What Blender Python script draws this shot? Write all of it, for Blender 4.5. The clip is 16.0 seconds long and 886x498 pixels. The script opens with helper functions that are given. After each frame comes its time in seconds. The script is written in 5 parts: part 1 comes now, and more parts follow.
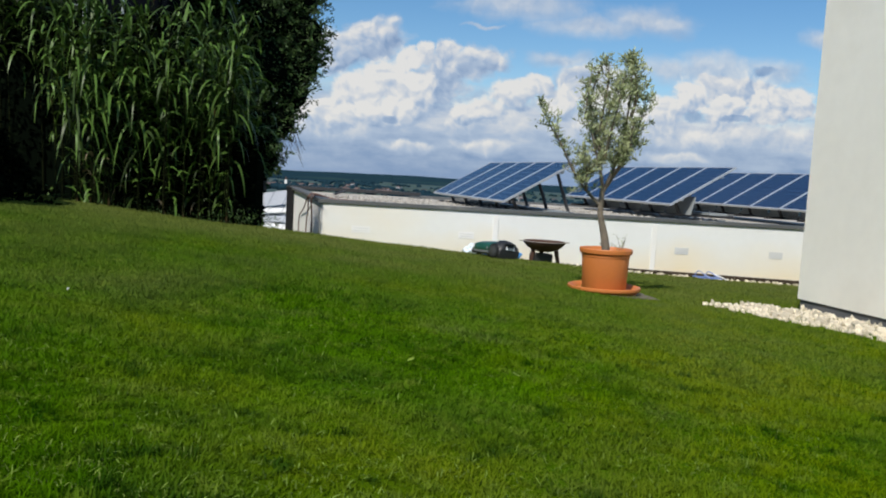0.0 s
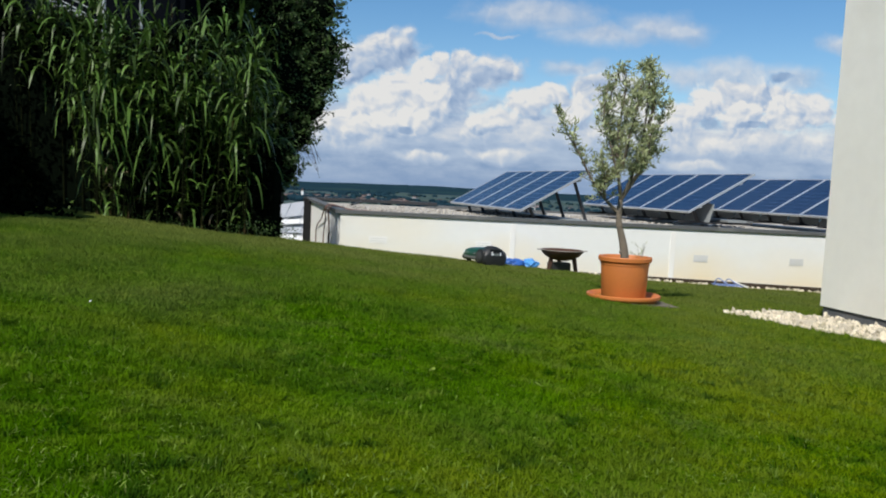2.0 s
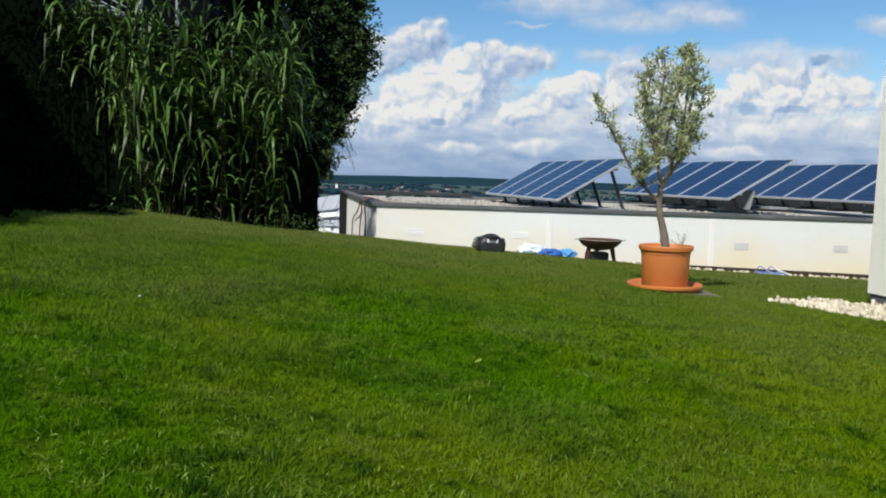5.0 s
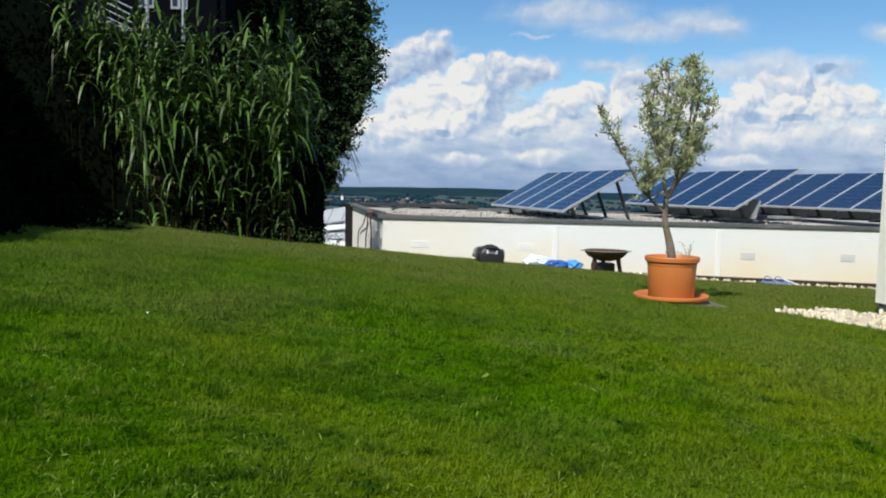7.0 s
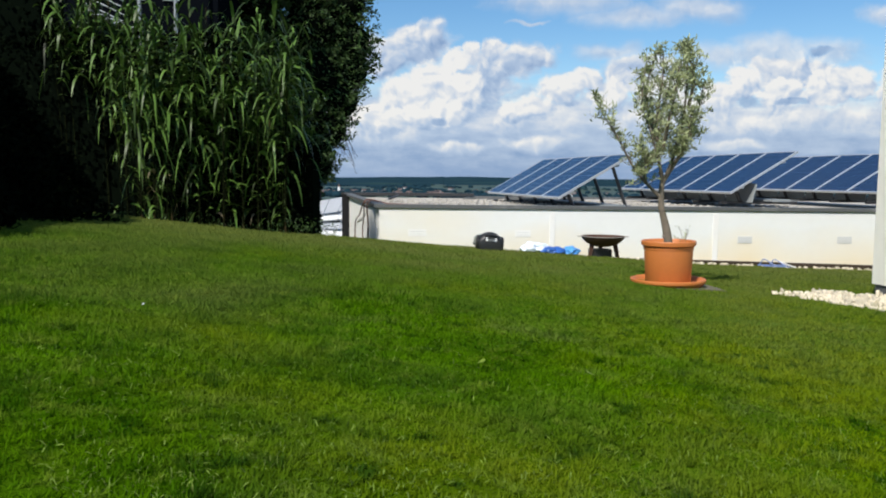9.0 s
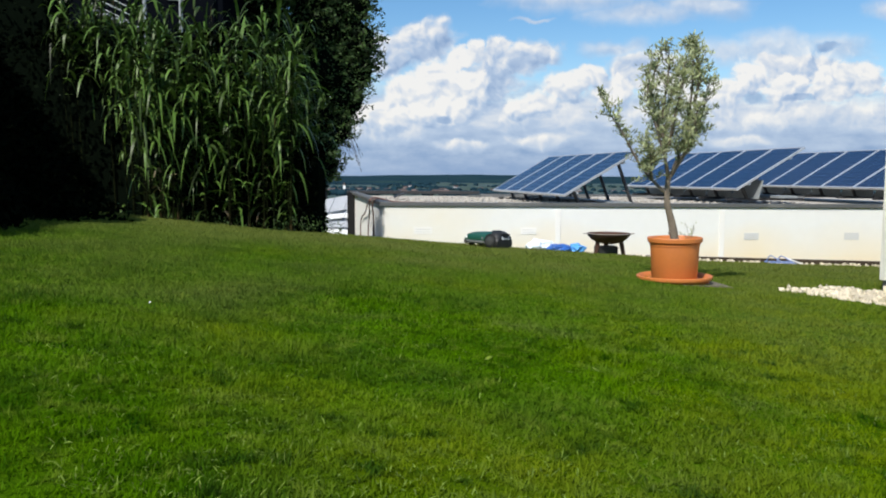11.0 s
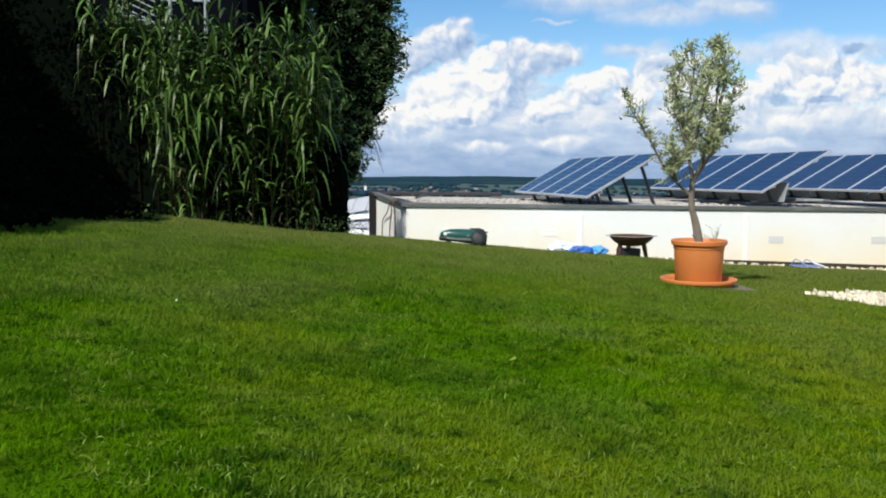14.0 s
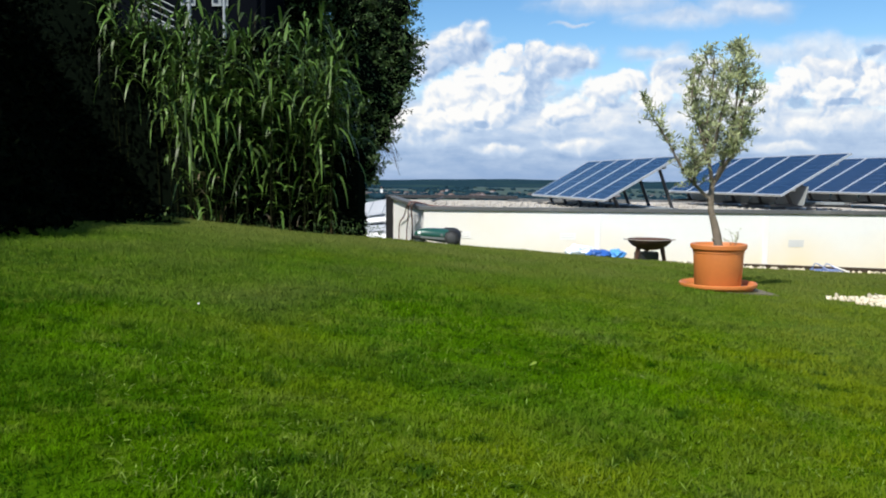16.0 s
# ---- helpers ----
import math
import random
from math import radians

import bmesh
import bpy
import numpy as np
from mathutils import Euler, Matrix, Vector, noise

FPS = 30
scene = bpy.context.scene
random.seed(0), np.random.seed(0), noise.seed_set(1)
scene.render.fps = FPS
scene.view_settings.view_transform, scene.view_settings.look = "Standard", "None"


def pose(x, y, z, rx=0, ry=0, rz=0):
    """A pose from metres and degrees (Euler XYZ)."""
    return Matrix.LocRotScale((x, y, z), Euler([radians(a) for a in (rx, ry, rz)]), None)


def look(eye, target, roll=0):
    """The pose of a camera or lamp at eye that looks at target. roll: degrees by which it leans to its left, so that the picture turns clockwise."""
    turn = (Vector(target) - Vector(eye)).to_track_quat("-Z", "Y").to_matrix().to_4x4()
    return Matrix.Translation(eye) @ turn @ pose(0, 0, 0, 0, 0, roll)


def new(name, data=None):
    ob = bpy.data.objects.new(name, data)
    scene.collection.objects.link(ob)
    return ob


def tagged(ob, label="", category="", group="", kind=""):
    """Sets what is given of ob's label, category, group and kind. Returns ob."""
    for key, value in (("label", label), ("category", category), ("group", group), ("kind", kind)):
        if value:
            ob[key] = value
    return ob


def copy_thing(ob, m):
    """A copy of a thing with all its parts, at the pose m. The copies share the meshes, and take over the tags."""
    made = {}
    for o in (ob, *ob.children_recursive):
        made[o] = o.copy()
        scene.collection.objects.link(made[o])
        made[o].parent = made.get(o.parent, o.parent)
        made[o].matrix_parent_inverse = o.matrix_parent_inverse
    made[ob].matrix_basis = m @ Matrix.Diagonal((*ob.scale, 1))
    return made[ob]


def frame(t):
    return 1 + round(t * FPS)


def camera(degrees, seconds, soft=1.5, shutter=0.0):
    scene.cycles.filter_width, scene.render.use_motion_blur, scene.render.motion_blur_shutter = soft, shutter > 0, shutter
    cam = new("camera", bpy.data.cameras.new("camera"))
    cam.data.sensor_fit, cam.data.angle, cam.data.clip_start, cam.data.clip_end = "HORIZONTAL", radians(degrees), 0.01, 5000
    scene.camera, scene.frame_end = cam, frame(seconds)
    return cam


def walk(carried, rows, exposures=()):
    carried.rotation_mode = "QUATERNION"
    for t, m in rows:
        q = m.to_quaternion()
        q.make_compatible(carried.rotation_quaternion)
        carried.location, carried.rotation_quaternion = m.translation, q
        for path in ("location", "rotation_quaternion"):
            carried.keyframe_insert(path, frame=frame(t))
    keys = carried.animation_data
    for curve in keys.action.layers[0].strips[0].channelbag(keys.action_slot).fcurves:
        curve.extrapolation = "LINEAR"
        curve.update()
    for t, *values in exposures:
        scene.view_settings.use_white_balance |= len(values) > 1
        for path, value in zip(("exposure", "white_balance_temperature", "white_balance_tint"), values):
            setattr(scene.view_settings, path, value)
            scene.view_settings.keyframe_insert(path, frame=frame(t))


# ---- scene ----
cam = camera(58.0, 16.0, soft=1.95)
PATH = [
    (0, (-0.013, -0.232, 1.363), (0.121, 1.756, 1.187), 3.4),
    (0.5, (-0.018, -0.224, 1.365), (0.104, 1.765, 1.197), 3.3),
    (1, (-0.019, -0.223, 1.374), (0.091, 1.769, 1.223), 2.8),
    (1.5, (-0.025, -0.225, 1.361), (0.069, 1.766, 1.197), 3.0),
    (2, (-0.028, -0.22, 1.36), (0.064, 1.772, 1.206), 2.8),
    (2.5, (-0.042, -0.221, 1.363), (0.032, 1.772, 1.202), 2.7),
    (3, (-0.052, -0.219, 1.367), (-0.009, 1.773, 1.202), 2.5),
    (3.5, (-0.052, -0.216, 1.373), (-0.016, 1.778, 1.214), 2.3),
    (4, (-0.059, -0.215, 1.358), (-0.031, 1.776, 1.179), 2.3),
    (4.5, (-0.064, -0.211, 1.356), (-0.048, 1.781, 1.174), 2.1),
    (7, (-0.069, -0.222, 1.375), (-0.077, 1.772, 1.223), 1.4),
    (7.5, (-0.07, -0.22, 1.362), (-0.078, 1.773, 1.189), 1.3),
    (8, (-0.063, -0.221, 1.357), (-0.067, 1.77, 1.169), 0.8),
    (8.5, (-0.065, -0.213, 1.359), (-0.071, 1.778, 1.17), 0.5),
    (9, (-0.057, -0.217, 1.363), (-0.059, 1.775, 1.184), 0.5),
    (11.5, (-0.059, -0.215, 1.357), (-0.08, 1.776, 1.168), 0.1),
    (12, (-0.063, -0.209, 1.347), (-0.087, 1.78, 1.14), 0.0),
    (12.5, (-0.068, -0.215, 1.349), (-0.091, 1.774, 1.145), 0.3),
    (13, (-0.074, -0.221, 1.355), (-0.116, 1.77, 1.17), 0.6),
    (13.5, (-0.075, -0.218, 1.357), (-0.136, 1.773, 1.17), 0.3),
    (14, (-0.076, -0.219, 1.356), (-0.143, 1.771, 1.175), 0.5),
    (14.5, (-0.082, -0.219, 1.352), (-0.162, 1.77, 1.158), 0.5),
    (15, (-0.092, -0.209, 1.348), (-0.18, 1.78, 1.15), 0.4),
    (15.5, (-0.093, -0.217, 1.357), (-0.193, 1.772, 1.175), 0.4),
    (16, (-0.094, -0.223, 1.362), (-0.201, 1.766, 1.188), 0.5),
]
walk(cam, [(t, look(eye, target, roll)) for t, eye, target, roll in PATH],
     exposures=[(0, -0.20), (4.5, -0.08), (9, 0.0), (12.5, 0.10), (16, 0.20)])

# ---- world and sun ----
TO_SUN = Vector((-0.335, -0.57, 0.75)).normalized()


def build_world():
    w = bpy.data.worlds.new("daylight")
    scene.world = w
    w.use_nodes = True
    nt = w.node_tree
    N, L = nt.nodes, nt.links
    N.clear()

    def math_(op, a, b=None, clamp=False):
        n = N.new("ShaderNodeMath")
        n.operation, n.use_clamp = op, clamp
        for i, v in enumerate((a, b)):
            if v is None:
                continue
            if isinstance(v, (int, float)):
                n.inputs[i].default_value = v
            else:
                L.new(v, n.inputs[i])
        return n.outputs[0]

    def vmath(op, a, b):
        n = N.new("ShaderNodeVectorMath")
        n.operation = op
        for i, v in enumerate((a, b)):
            if isinstance(v, (tuple, list)):
                n.inputs[i].default_value = v
            elif v is not None:
                L.new(v, n.inputs[i])
        return n.outputs["Value"] if op == "LENGTH" else n.outputs[0]

    def smooth(v, lo, hi):
        n = N.new("ShaderNodeMapRange")
        n.interpolation_type = "SMOOTHSTEP"
        L.new(v, n.inputs[0])
        n.inputs[1].default_value, n.inputs[2].default_value = lo, hi
        return n.outputs[0]

    sky = N.new("ShaderNodeTexSky")
    sky.sky_type, sky.sun_disc = "NISHITA", False
    sky.sun_elevation = math.asin(TO_SUN.z)
    sky.sun_rotation = math.atan2(TO_SUN.x, TO_SUN.y)
    sky.ozone_density, sky.dust_density, sky.air_density = 2.5, 0.3, 1.0
    sky_bg = N.new("ShaderNodeBackground")
    rich = N.new("ShaderNodeHueSaturation")
    rich.inputs["Saturation"].default_value = 1.28
    L.new(sky.outputs[0], rich.inputs["Color"])
    L.new(rich.outputs[0], sky_bg.inputs[0])
    sky_bg.inputs[1].default_value = 0.126

    co = N.new("ShaderNodeTexCoord").outputs["Generated"]
    sep = N.new("ShaderNodeSeparateXYZ")
    L.new(co, sep.inputs[0])
    high = sep.outputs[2]

    # bearing and rise of a direction, as the tangents u = x / y and v = z / y
    ahead = math_("MAXIMUM", sep.outputs[1], 0.05)
    u, v = math_("DIVIDE", sep.outputs[0], ahead), math_("DIVIDE", high, ahead)
    uv = N.new("ShaderNodeCombineXYZ")
    L.new(u, uv.inputs[0])
    L.new(v, uv.inputs[1])
    flat = uv.outputs[0]

    def noise_(vec, scale, detail, roughness=0.55, colour=False):
        n = N.new("ShaderNodeTexNoise")
        n.inputs["Scale"].default_value, n.inputs["Detail"].default_value = scale, detail
        n.inputs["Roughness"].default_value = roughness
        L.new(vec, n.inputs["Vector"])
        return n.outputs["Color" if colour else 0]

    def billow(vec, scale, detail):
        n = N.new("ShaderNodeTexVoronoi")
        n.feature, n.normalize = "SMOOTH_F1", True
        n.inputs["Scale"].default_value, n.inputs["Detail"].default_value = scale, detail
        n.inputs["Roughness"].default_value, n.inputs["Lacunarity"].default_value = 0.55, 2.2
        n.inputs["Smoothness"].default_value = 0.35
        L.new(vec, n.inputs["Vector"])
        return n.outputs["Distance"]

    def mixed(a, b, k):
        """a where k is 0, b where it is 1."""
        return math_("ADD", a, math_("MULTIPLY", math_("SUBTRACT", b, a), k))

    # turbulence bends the outlines
    turb = vmath("MULTIPLY", vmath("SUBTRACT", noise_(flat, 22.0, 6.0, 0.52, True), (0.5, 0.5, 0.5)), (0.046, 0.030, 0.0))
    bent = vmath("ADD", flat, turb)
    puffs = billow(bent, 30.0, 2.0)
    lit = billow(vmath("ADD", bent, (-0.0045, 0.0070, 0.0)), 30.0, 2.0)
    relief = math_("MULTIPLY", math_("SUBTRACT", lit, puffs), 2.7)
    grain = math_("SUBTRACT", noise_(vmath("MULTIPLY", flat, (1.0, 1.7, 1.0)), 30.0, 6.0, 0.6), 0.5)
    knobs = math_("MULTIPLY", math_("SUBTRACT", puffs, 0.36), 1.1)

    # clouds from far to near: bearing, rise, half width, half height
    low_bank = ((0.0739, 0.0638, 0.0297, 0.0113), (0.1432, 0.0698, 0.0198, 0.0156), (0.3904, 0.0659, 0.0424, 0.0127), (0.3219, 0.0723, 0.0354, 0.0141),
                (0.4446, 0.0703, 0.0396, 0.0141), (0.4982, 0.0781, 0.0283, 0.017), (-0.0728, 0.0503, 0.0424, 0.0113), (0.1161, 0.0412, 0.0424, 0.0071),
                (0.3574, 0.043, 0.0424, 0.0071), (0.0185, 0.0357, 0.0325, 0.0057), (0.250, 0.072, 0.045, 0.014))
    veils = ((0.1463, 0.2192, 0.0884, 0.0212), (0.2354, 0.1979, 0.0778, 0.017), (0.3095, 0.21, 0.0636, 0.0198), (0.1025, 0.1916, 0.024, 0.0028),
             (0.3998, 0.152, 0.0848, 0.024), (0.4738, 0.1543, 0.0495, 0.0212), (0.2028, 0.1533, 0.0424, 0.0113), (0.3322, 0.1518, 0.0495, 0.0184), (0.5444, 0.2024, 0.0424, 0.0113))
    shaded = ((-0.0317, 0.1641, 0.0418, 0.0277), (-0.0747, 0.1441, 0.0339, 0.0339), (0.0487, 0.1132, 0.0424, 0.0318), (0.0725, 0.1393, 0.0495, 0.0222),
              (0.1034, 0.1489, 0.0339, 0.0204), (0.245, 0.128, 0.06, 0.026), (0.43, 0.130, 0.07, 0.026))
    towers = ((0.0604, 0.161, 0.0191, 0.0148), (0.0308, 0.1527, 0.0134, 0.0141), (0.0102, 0.1418, 0.017, 0.0156),
              (-0.016, 0.1232, 0.0325, 0.0255), (0.0107, 0.1027, 0.041, 0.0339), (-0.0486, 0.099, 0.041, 0.0318), (-0.0204, 0.0749, 0.0424, 0.0198),
              (-0.0835, 0.0676, 0.0424, 0.0212), (0.194, 0.1037, 0.0354, 0.0212), (0.1728, 0.122, 0.024, 0.0156), (0.1422, 0.1082, 0.0325, 0.0212),
              (0.27, 0.105, 0.045, 0.024), (0.3675, 0.1202, 0.0297, 0.024), (0.3412, 0.0997, 0.0269, 0.0184), (0.4157, 0.1048, 0.0339, 0.0226), (0.4661, 0.1098, 0.0354, 0.024),
              (0.499, 0.1235, 0.0339, 0.0255), (0.56, 0.115, 0.04, 0.03), (0.315, 0.085, 0.04, 0.018), (0.10, 0.086, 0.035, 0.016))
    scud = ((-0.0064, 0.0695, 0.0134, 0.0064), (0.4296, 0.0967, 0.0212, 0.0057), (0.4635, 0.1569, 0.0156, 0.0071), (0.3754, 0.0958, 0.0184, 0.0085))

    # the layer behind: a hazy bank low down, streaked
    streak = math_("SUBTRACT", noise_(vmath("MULTIPLY", flat, (1.0, 5.0, 1.0)), 9.0, 5.0), 0.5)
    cover = smooth(math_("ADD", v, math_("MULTIPLY", grain, 0.05)), 0.128, 0.085)
    tone = math_("ADD", math_("ADD", math_("MULTIPLY", streak, 1.25), math_("MULTIPLY", grain, 0.75)),
                 math_("ADD", math_("MULTIPLY", smooth(v, 0.015, 0.085), 0.40), 0.16))
    for kind, lift, slope, edge, soft, thick in ((low_bank, 0.70, 0.34, 0.60, 0.60, 0.9), (veils, 0.66, 0.24, 0.75, 0.85, 0.80), (shaded, 0.56, 0.36, 0.85, 0.40, 1.0),
                                                 (towers, 0.82, 0.42, 0.85, 0.30, 1.0), (scud, 0.12, 0.05, 0.18, 0.40, 0.9)):
        rough = math_("ADD", math_("MULTIPLY", knobs, edge), math_("MULTIPLY", grain, edge))
        surface = math_("ADD", math_("MULTIPLY", relief, 1.0 if kind in (shaded, towers) else 0.5), math_("MULTIPLY", grain, 0.50))
        for cu, cv, ru, rv in kind:
            grow = 1.3 if kind is low_bank else 1.0
            q = vmath("MULTIPLY", vmath("SUBTRACT", bent, (cu, cv, 0.0)), (1 / (ru * grow), 1 / (rv * grow), 0.0))
            mask = math_("MULTIPLY", smooth(math_("ADD", vmath("LENGTH", q, None), rough), 1.0 + soft / 3, 1.0 - soft), thick)
            dot = N.new("ShaderNodeVectorMath")
            dot.operation = "DOT_PRODUCT"
            L.new(q, dot.inputs[0])
            dot.inputs[1].default_value = (-0.22 * slope, slope, 0.0)
            here = math_("ADD", math_("ADD", dot.outputs["Value"], lift), surface)
            tone = mixed(tone, here, mask)
            cover = math_("MAXIMUM", cover, mask)
    # elsewhere in the sky: scattered cumulus of the same kind
    wide = noise_(vmath("MULTIPLY", co, (1.0, 1.0, 1.6)), 4.0, 7.0)
    front = math_("MULTIPLY", smooth(sep.outputs[1], 0.55, 0.75), smooth(high, 0.34, 0.24))
    cover = mixed(smooth(wide, 0.50, 0.62), cover, front)
    tone = mixed(math_("MULTIPLY", math_("SUBTRACT", wide, 0.25), 1.7), tone, front)
    cover = math_("MAXIMUM", cover, smooth(high, 0.060, 0.03))
    tone = math_("MULTIPLY", tone, smooth(high, -0.02, 0.03), True)
    ramp = N.new("ShaderNodeValToRGB")
    ramp.color_ramp.elements[0].color = (0.29, 0.43, 0.68, 1)
    ramp.color_ramp.elements[1].color = (1.0, 0.99, 0.97, 1)
    ramp.color_ramp.elements[1].position = 0.97
    mid = ramp.color_ramp.elements.new(0.45)
    mid.color = (0.52, 0.645, 0.84, 1)
    L.new(tone, ramp.inputs[0])
    cloud_bg = N.new("ShaderNodeBackground")
    L.new(ramp.outputs[0], cloud_bg.inputs[0])
    cloud_bg.inputs[1].default_value = 0.87
    mix = N.new("ShaderNodeMixShader")
    L.new(math_("MULTIPLY", cover, 0.97), mix.inputs[0])
    L.new(sky_bg.outputs[0], mix.inputs[1])
    L.new(cloud_bg.outputs[0], mix.inputs[2])
    out = N.new("ShaderNodeOutputWorld")
    L.new(mix.outputs[0], out.inputs[0])


build_world()
sun = new("sun", bpy.data.lights.new("sun", "SUN"))
sun.data.energy, sun.data.angle, sun.data.color = 5.0, radians(0.53), (1.0, 0.95, 0.87)
sun.matrix_world = look(TO_SUN * 60, (0, 0, 0))


# ---- materials ----
def material(name, base, rough=0.7, metal=0.0, vary=0.15, scale=6.0, bump=0.0, bump_scale=60.0, spots=None, island=0.0,
             per_object=0.0, spec=0.5, translucent=0.0, coat=0.0):
    """Principled material with variation at two scales, and fine relief. spots: (colour, scale, low, high)."""
    m = bpy.data.materials.new(name)
    m.use_nodes = True
    nt = m.node_tree
    N, L = nt.nodes, nt.links
    b = N["Principled BSDF"]
    co = N.new("ShaderNodeTexCoord").outputs["Object"]
    n1, n2 = N.new("ShaderNodeTexNoise"), N.new("ShaderNodeTexNoise")
    for n, s, d in ((n1, scale, 4), (n2, scale * 9, 3)):
        n.inputs["Scale"].default_value, n.inputs["Detail"].default_value = s, d
        L.new(co, n.inputs["Vector"])
    add = N.new("ShaderNodeMath")
    add.operation = "ADD"
    L.new(n1.outputs[0], add.inputs[0])
    L.new(n2.outputs[0], add.inputs[1])
    last = add.outputs[0]
    for amount, kind in ((island, "g"), (per_object, "o")):
        if amount:
            r = N.new("ShaderNodeNewGeometry").outputs["Random Per Island"] if kind == "g" else N.new("ShaderNodeObjectInfo").outputs["Random"]
            k = N.new("ShaderNodeMath")
            k.operation = "MULTIPLY_ADD"
            L.new(r, k.inputs[0])
            k.inputs[1].default_value = amount / max(vary, 0.01)
            L.new(last, k.inputs[2])
            last = k.outputs[0]
    mr = N.new("ShaderNodeMapRange")
    mr.clamp = False
    L.new(last, mr.inputs[0])
    shift = (island + per_object) / max(vary, 0.01) / 2
    mr.inputs[1].default_value, mr.inputs[2].default_value = 0.5 + shift, 1.5 + shift
    mr.inputs[3].default_value, mr.inputs[4].default_value = 1 - vary, 1 + vary
    mul = N.new("ShaderNodeVectorMath")
    mul.operation = "SCALE"
    mul.inputs[0].default_value = base
    L.new(mr.outputs[0], mul.inputs["Scale"])
    colour = mul.outputs[0]
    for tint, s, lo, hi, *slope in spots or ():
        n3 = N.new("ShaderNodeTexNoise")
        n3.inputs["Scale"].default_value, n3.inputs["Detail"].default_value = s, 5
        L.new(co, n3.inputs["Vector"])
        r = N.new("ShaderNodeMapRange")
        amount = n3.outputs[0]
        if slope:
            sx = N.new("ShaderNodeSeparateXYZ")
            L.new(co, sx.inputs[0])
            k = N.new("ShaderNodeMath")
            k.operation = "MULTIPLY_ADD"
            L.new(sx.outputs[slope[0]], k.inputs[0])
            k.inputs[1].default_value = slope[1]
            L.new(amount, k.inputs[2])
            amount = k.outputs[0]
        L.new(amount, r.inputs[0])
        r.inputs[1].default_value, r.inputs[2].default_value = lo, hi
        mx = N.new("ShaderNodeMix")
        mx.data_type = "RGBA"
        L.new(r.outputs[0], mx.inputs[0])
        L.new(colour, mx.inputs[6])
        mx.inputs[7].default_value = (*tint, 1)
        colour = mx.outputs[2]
    L.new(colour, b.inputs["Base Color"])
    b.inputs["Roughness"].default_value, b.inputs["Metallic"].default_value = rough, metal
    b.inputs["Specular IOR Level"].default_value = spec
    b.inputs["Coat Weight"].default_value = coat
    if bump:
        n4 = N.new("ShaderNodeTexNoise")
        n4.inputs["Scale"].default_value, n4.inputs["Detail"].default_value = bump_scale, 4
        L.new(co, n4.inputs["Vector"])
        bp = N.new("ShaderNodeBump")
        bp.inputs["Strength"].default_value, bp.inputs["Distance"].default_value = bump, 0.01
        L.new(n4.outputs[0], bp.inputs["Height"])
        L.new(bp.outputs[0], b.inputs["Normal"])
    if translucent:
        t = N.new("ShaderNodeBsdfTranslucent")
        L.new(colour, t.inputs[0])
        ms = N.new("ShaderNodeMixShader")
        ms.inputs[0].default_value = translucent
        L.new(b.outputs[0], ms.inputs[1])
        L.new(t.outputs[0], ms.inputs[2])
        L.new(ms.outputs[0], N["Material Output"].inputs[0])
    return m


# last spot pales the far lawn: sheen and haze put into the colour
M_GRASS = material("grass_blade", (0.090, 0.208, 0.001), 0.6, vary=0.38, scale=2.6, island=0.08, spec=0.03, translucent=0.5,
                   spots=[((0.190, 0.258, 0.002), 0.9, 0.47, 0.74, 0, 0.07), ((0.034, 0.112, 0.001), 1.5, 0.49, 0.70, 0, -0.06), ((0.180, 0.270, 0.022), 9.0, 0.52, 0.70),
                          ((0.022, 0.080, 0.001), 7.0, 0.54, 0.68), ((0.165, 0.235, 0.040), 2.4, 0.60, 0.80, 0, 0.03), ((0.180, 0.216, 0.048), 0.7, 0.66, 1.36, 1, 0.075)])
# pale colour stands in for glints on the grass
M_GLINT = material("glint_blade", (0.175, 0.255, 0.045), 0.6, vary=0.2, scale=2, island=0.5, spec=0.08, translucent=0.35)
# last spot repeats the painted far haze on the turf
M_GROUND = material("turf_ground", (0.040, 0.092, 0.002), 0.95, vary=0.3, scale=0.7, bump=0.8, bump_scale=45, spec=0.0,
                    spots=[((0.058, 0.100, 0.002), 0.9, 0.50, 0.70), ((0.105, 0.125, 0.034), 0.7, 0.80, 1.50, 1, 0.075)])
# distance haze is painted into the bluish colours of fields and woods
M_HAZY_FIELD = material("hazy_fields", (0.026, 0.056, 0.050), 0.95, vary=0.25, scale=0.004,
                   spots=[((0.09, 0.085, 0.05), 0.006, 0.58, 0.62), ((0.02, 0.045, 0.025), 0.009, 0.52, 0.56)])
M_HAZY_FOREST = material("hazy_forest", (0.014, 0.036, 0.050), 0.95, vary=0.35, scale=0.012, bump=1.0, bump_scale=0.05,
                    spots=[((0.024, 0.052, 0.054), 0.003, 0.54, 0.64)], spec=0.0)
M_RENDER = material("white_render", (0.80, 0.81, 0.79), 0.9, vary=0.025, scale=0.9, bump=0.25, bump_scale=180,
                    spots=[((0.82, 0.70, 0.48), 0.55, 0.08, 0.72, 2, -0.8), ((0.82, 0.72, 0.52), 0.45, 0.42, 1.05, 0, -0.08)])
# whiter than the front wall: missing sunlight is made up in the albedo
M_RENDER_SIDE = material("white_render_side", (0.86, 0.85, 0.82), 0.9, vary=0.04, scale=1.3, bump=0.25, bump_scale=180)
M_VENT = material("vent_plastic", (0.63, 0.635, 0.625), 0.7, vary=0.05, scale=6)
M_STRIP = material("white_paint_strip", (0.84, 0.83, 0.80), 0.8, vary=0.03, scale=3)
M_HOUSE = material("house_render", (0.85, 0.83, 0.75), 0.92, vary=0.04, scale=0.8, bump=0.5, bump_scale=260,
                   spots=[((0.69, 0.66, 0.57), 0.7, 0.5, 0.8)])
